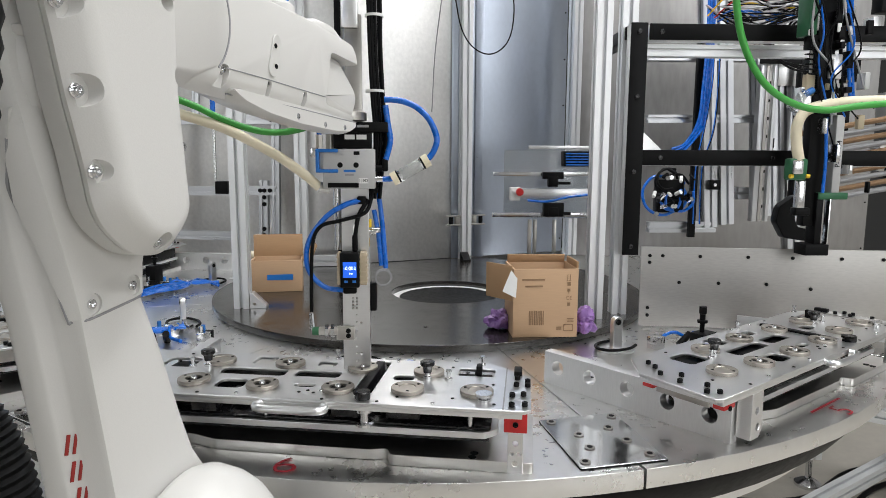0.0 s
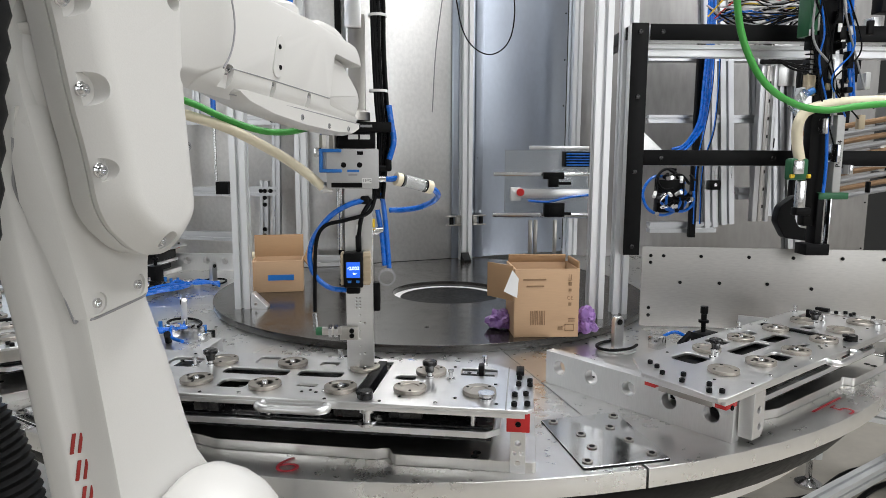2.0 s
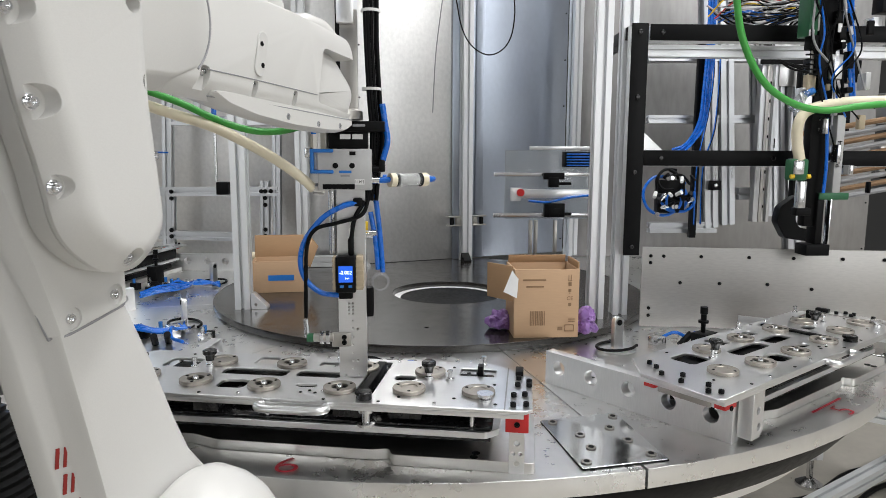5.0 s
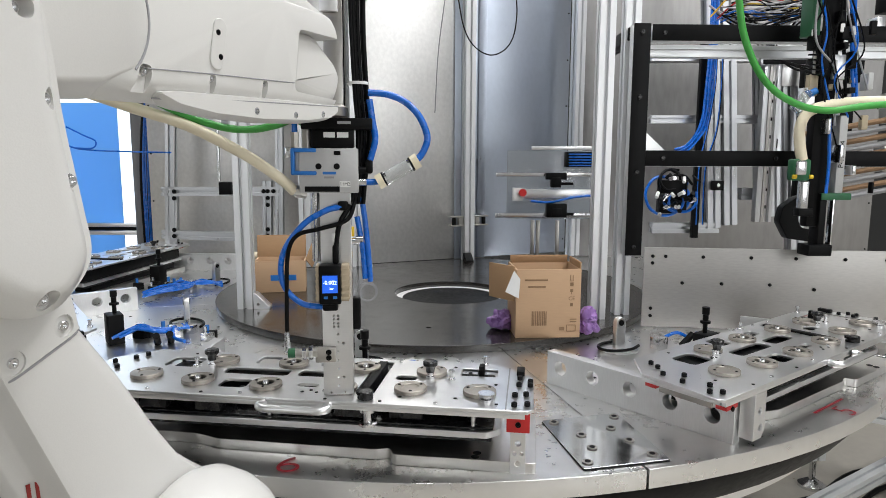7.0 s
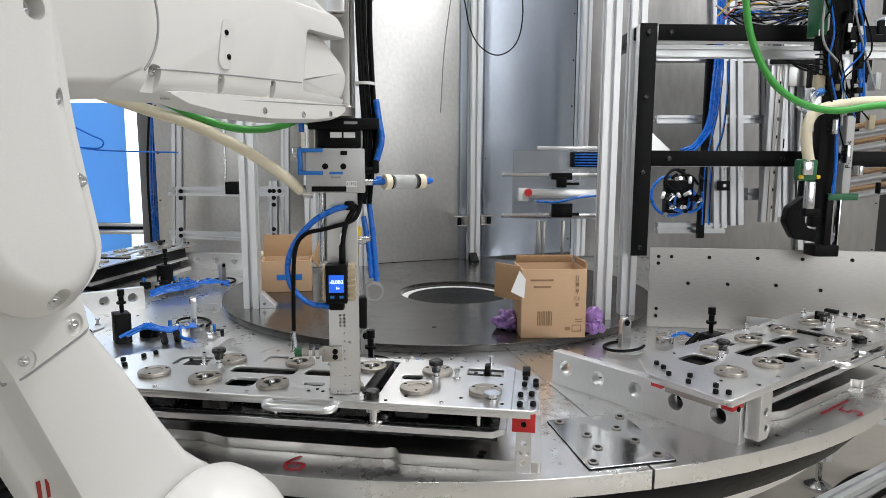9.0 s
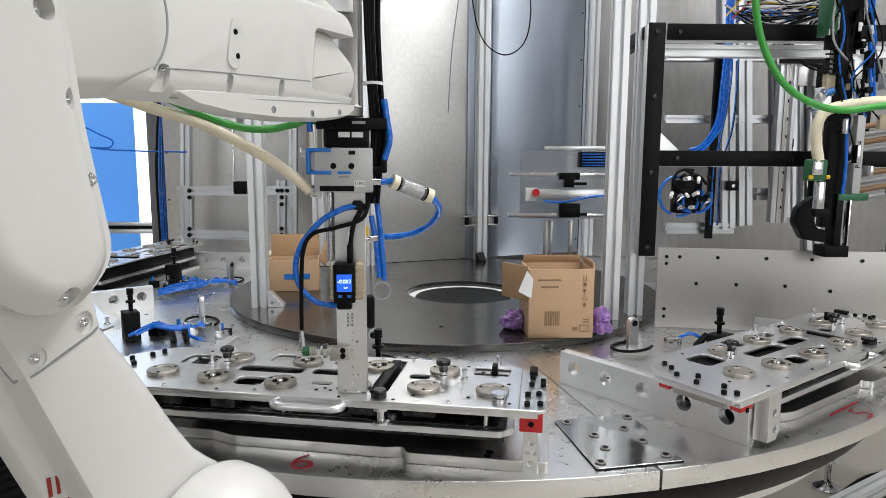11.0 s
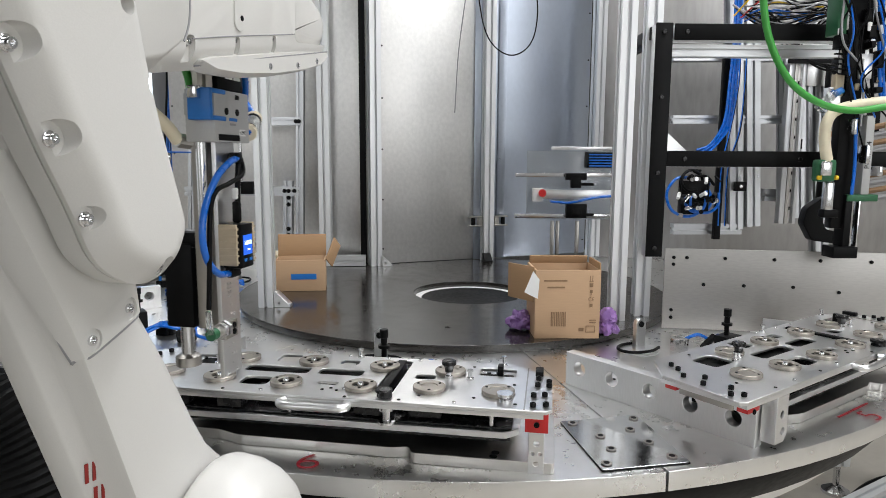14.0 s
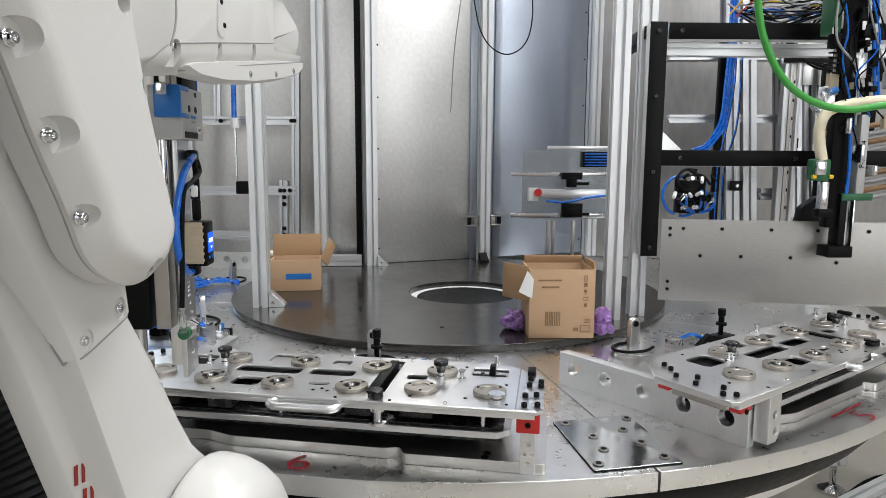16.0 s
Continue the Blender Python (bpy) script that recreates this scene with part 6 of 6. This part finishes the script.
tool_box("rear_sensor", 655, 668, 500, 552, 0.010, 0.03, BLACK, "black rear sensor", 0.003)
tool_box("top_plate", 612, 640, -60, 60, 0.010, 0.018, ALU, "upper aluminium plate")
part("flange", lathe([(0.0, 0.0), (0.03, 0.0), (0.03, 0.012), (0.022, 0.016), (0.0, 0.016)], 32), STEEL, tool, "", pose(-0.01, 0.0, 0.397))

# gripper at the rear of the tool
tool_box("rear_gripper", 618, 652, 470, 590, 0.045, 0.085, BLACK, "black rear gripper body", 0.003)
tool_box("rear_arm", 622, 648, 455, 475, 0.030, 0.075, BLACKM)
part("rear_rod", rod(bmesh.new(), tl(636, 640, 0.066), tl(636, 585, 0.066), 0.009, seg=16), CHROME, tool)
part("rear_cup", lathe([(0.0, 0.0), (0.016, 0.0), (0.016, 0.012), (0.010, 0.016), (0.0, 0.016)], 20), STEEL, tool, "", pose(0.003, 0.066, 0.005))

# hoses from the tool back to the robot
CREAM_LINE = [(-0.056, 0.001, 0.295), (-0.071, -0.010, 0.311), (-0.095, -0.018, 0.330), (-0.123, -0.027, 0.349), (-0.185, -0.038, 0.382), (-0.245, -0.048, 0.402), (-0.33, -0.06, 0.43), (-0.42, -0.08, 0.45)]
hoses = thing("supply_hoses", pose(0, 0, 0), "cream and green hoses leading to the robot tool", "hose")
part("cream_hose", tube(bmesh.new(), CREAM_LINE, 0.0075, 14, 8), CREAM, hoses, "cream-coloured hose")
part("hose_clip", rod(bmesh.new(), CREAM_LINE[0], (CREAM_LINE[0][0] + 0.016, CREAM_LINE[0][1] + 0.004, CREAM_LINE[0][2] - 0.002), 0.0085, seg=6), STEEL, hoses, "steel hose fitting")
part("green_hose", tube(bmesh.new(), [(-0.030, 0.016, 0.30), (-0.034, 0.02, 0.37), (-0.052, 0.01, 0.393), (-0.078, 0.0, 0.385), (-0.105, -0.008, 0.379), (-0.135, -0.02, 0.379), (-0.166, -0.032, 0.387), (-0.197, -0.043, 0.400), (-0.232, -0.054, 0.417), (-0.31, -0.07, 0.445)], 0.0050, 14, 8), GREEN, hoses, "green hose")

# joint angles: turn about the upright, lean of the lower arm, rise of the forearm
JOINTS = [(0.0, 71.1, 7.8, -9.7), (0.9, 71.0, 7.8, -9.9), (1.3, 70.9, 7.8, -10.0), (4.3, 70.9, 7.8, -10.0), (6.2, 67.1, 21.9, -4.5), (9.2, 66.6, 22.0, -4.1), (11.3, 66.2, 22.0, -3.8), (11.7, 64.8, 20.9, 1.1),
          (12.1, 62.4, 18.8, 9.8), (12.5, 63.1, 18.7, 9.8), (13.0, 67.4, 18.9, 7.7), (13.5, 72.7, 18.8, 5.7), (14.0, 77.3, 18.8, 4.1), (14.4, 81.1, 18.9, 2.7), (16.0, 81.1, 18.8, 2.4)]
# tool: place of its lower end and its turn
TOOL = [(0.0, -0.1360, -1.097, 0.951, 2), (0.9, -0.1345, -1.098, 0.951, 2), (1.3, -0.1340, -1.099, 0.951, 2), (4.3, -0.1340, -1.099, 0.951, 2), (6.2, -0.1560, -1.213, 0.951, 4), (11.3, -0.1560, -1.213, 0.951, 4),
        (11.7, -0.151, -1.228, 0.985, 2), (12.1, -0.1490, -1.245, 1.048, 0), (12.5, -0.1820, -1.268, 1.042, 6), (13.0, -0.228, -1.30, 1.026, 36), (13.5, -0.266, -1.31, 1.025, 60), (14.0, -0.303, -1.317, 1.016, 78), (14.4, -0.340, -1.318, 1.018, 94), (16.0, -0.340, -1.318, 1.018, 94)]
LIFT = [(0.0, 0.0), (15.4, 0.0), (15.6, 0.006), (15.8, 0.026), (16.0, 0.075)]


def motions():
    poses = [(t, robot_pose(a, b, c)) for t, a, b, c in JOINTS]
    walk(shoulder, [(t, p[0]) for t, p in poses])
    walk(link, [(t, p[1]) for t, p in poses])
    walk(upper, [(t, p[2]) for t, p in poses])
    walk(tool, [(t, pose(x, y, z, 0, 0, r)) for t, x, y, z, r in TOOL])
    walk(hoses, [(t, pose(x, y, z, 0, 0, r * 0.5)) for t, x, y, z, r in TOOL])
    walk(loop, [(t, pose(*PIV, -a)) for t, a in LOOP])
    rest = lift.matrix_world.copy()
    walk(lift, [(t, Matrix.Translation((0, 0, h)) @ rest) for t, h in LIFT])


motions()
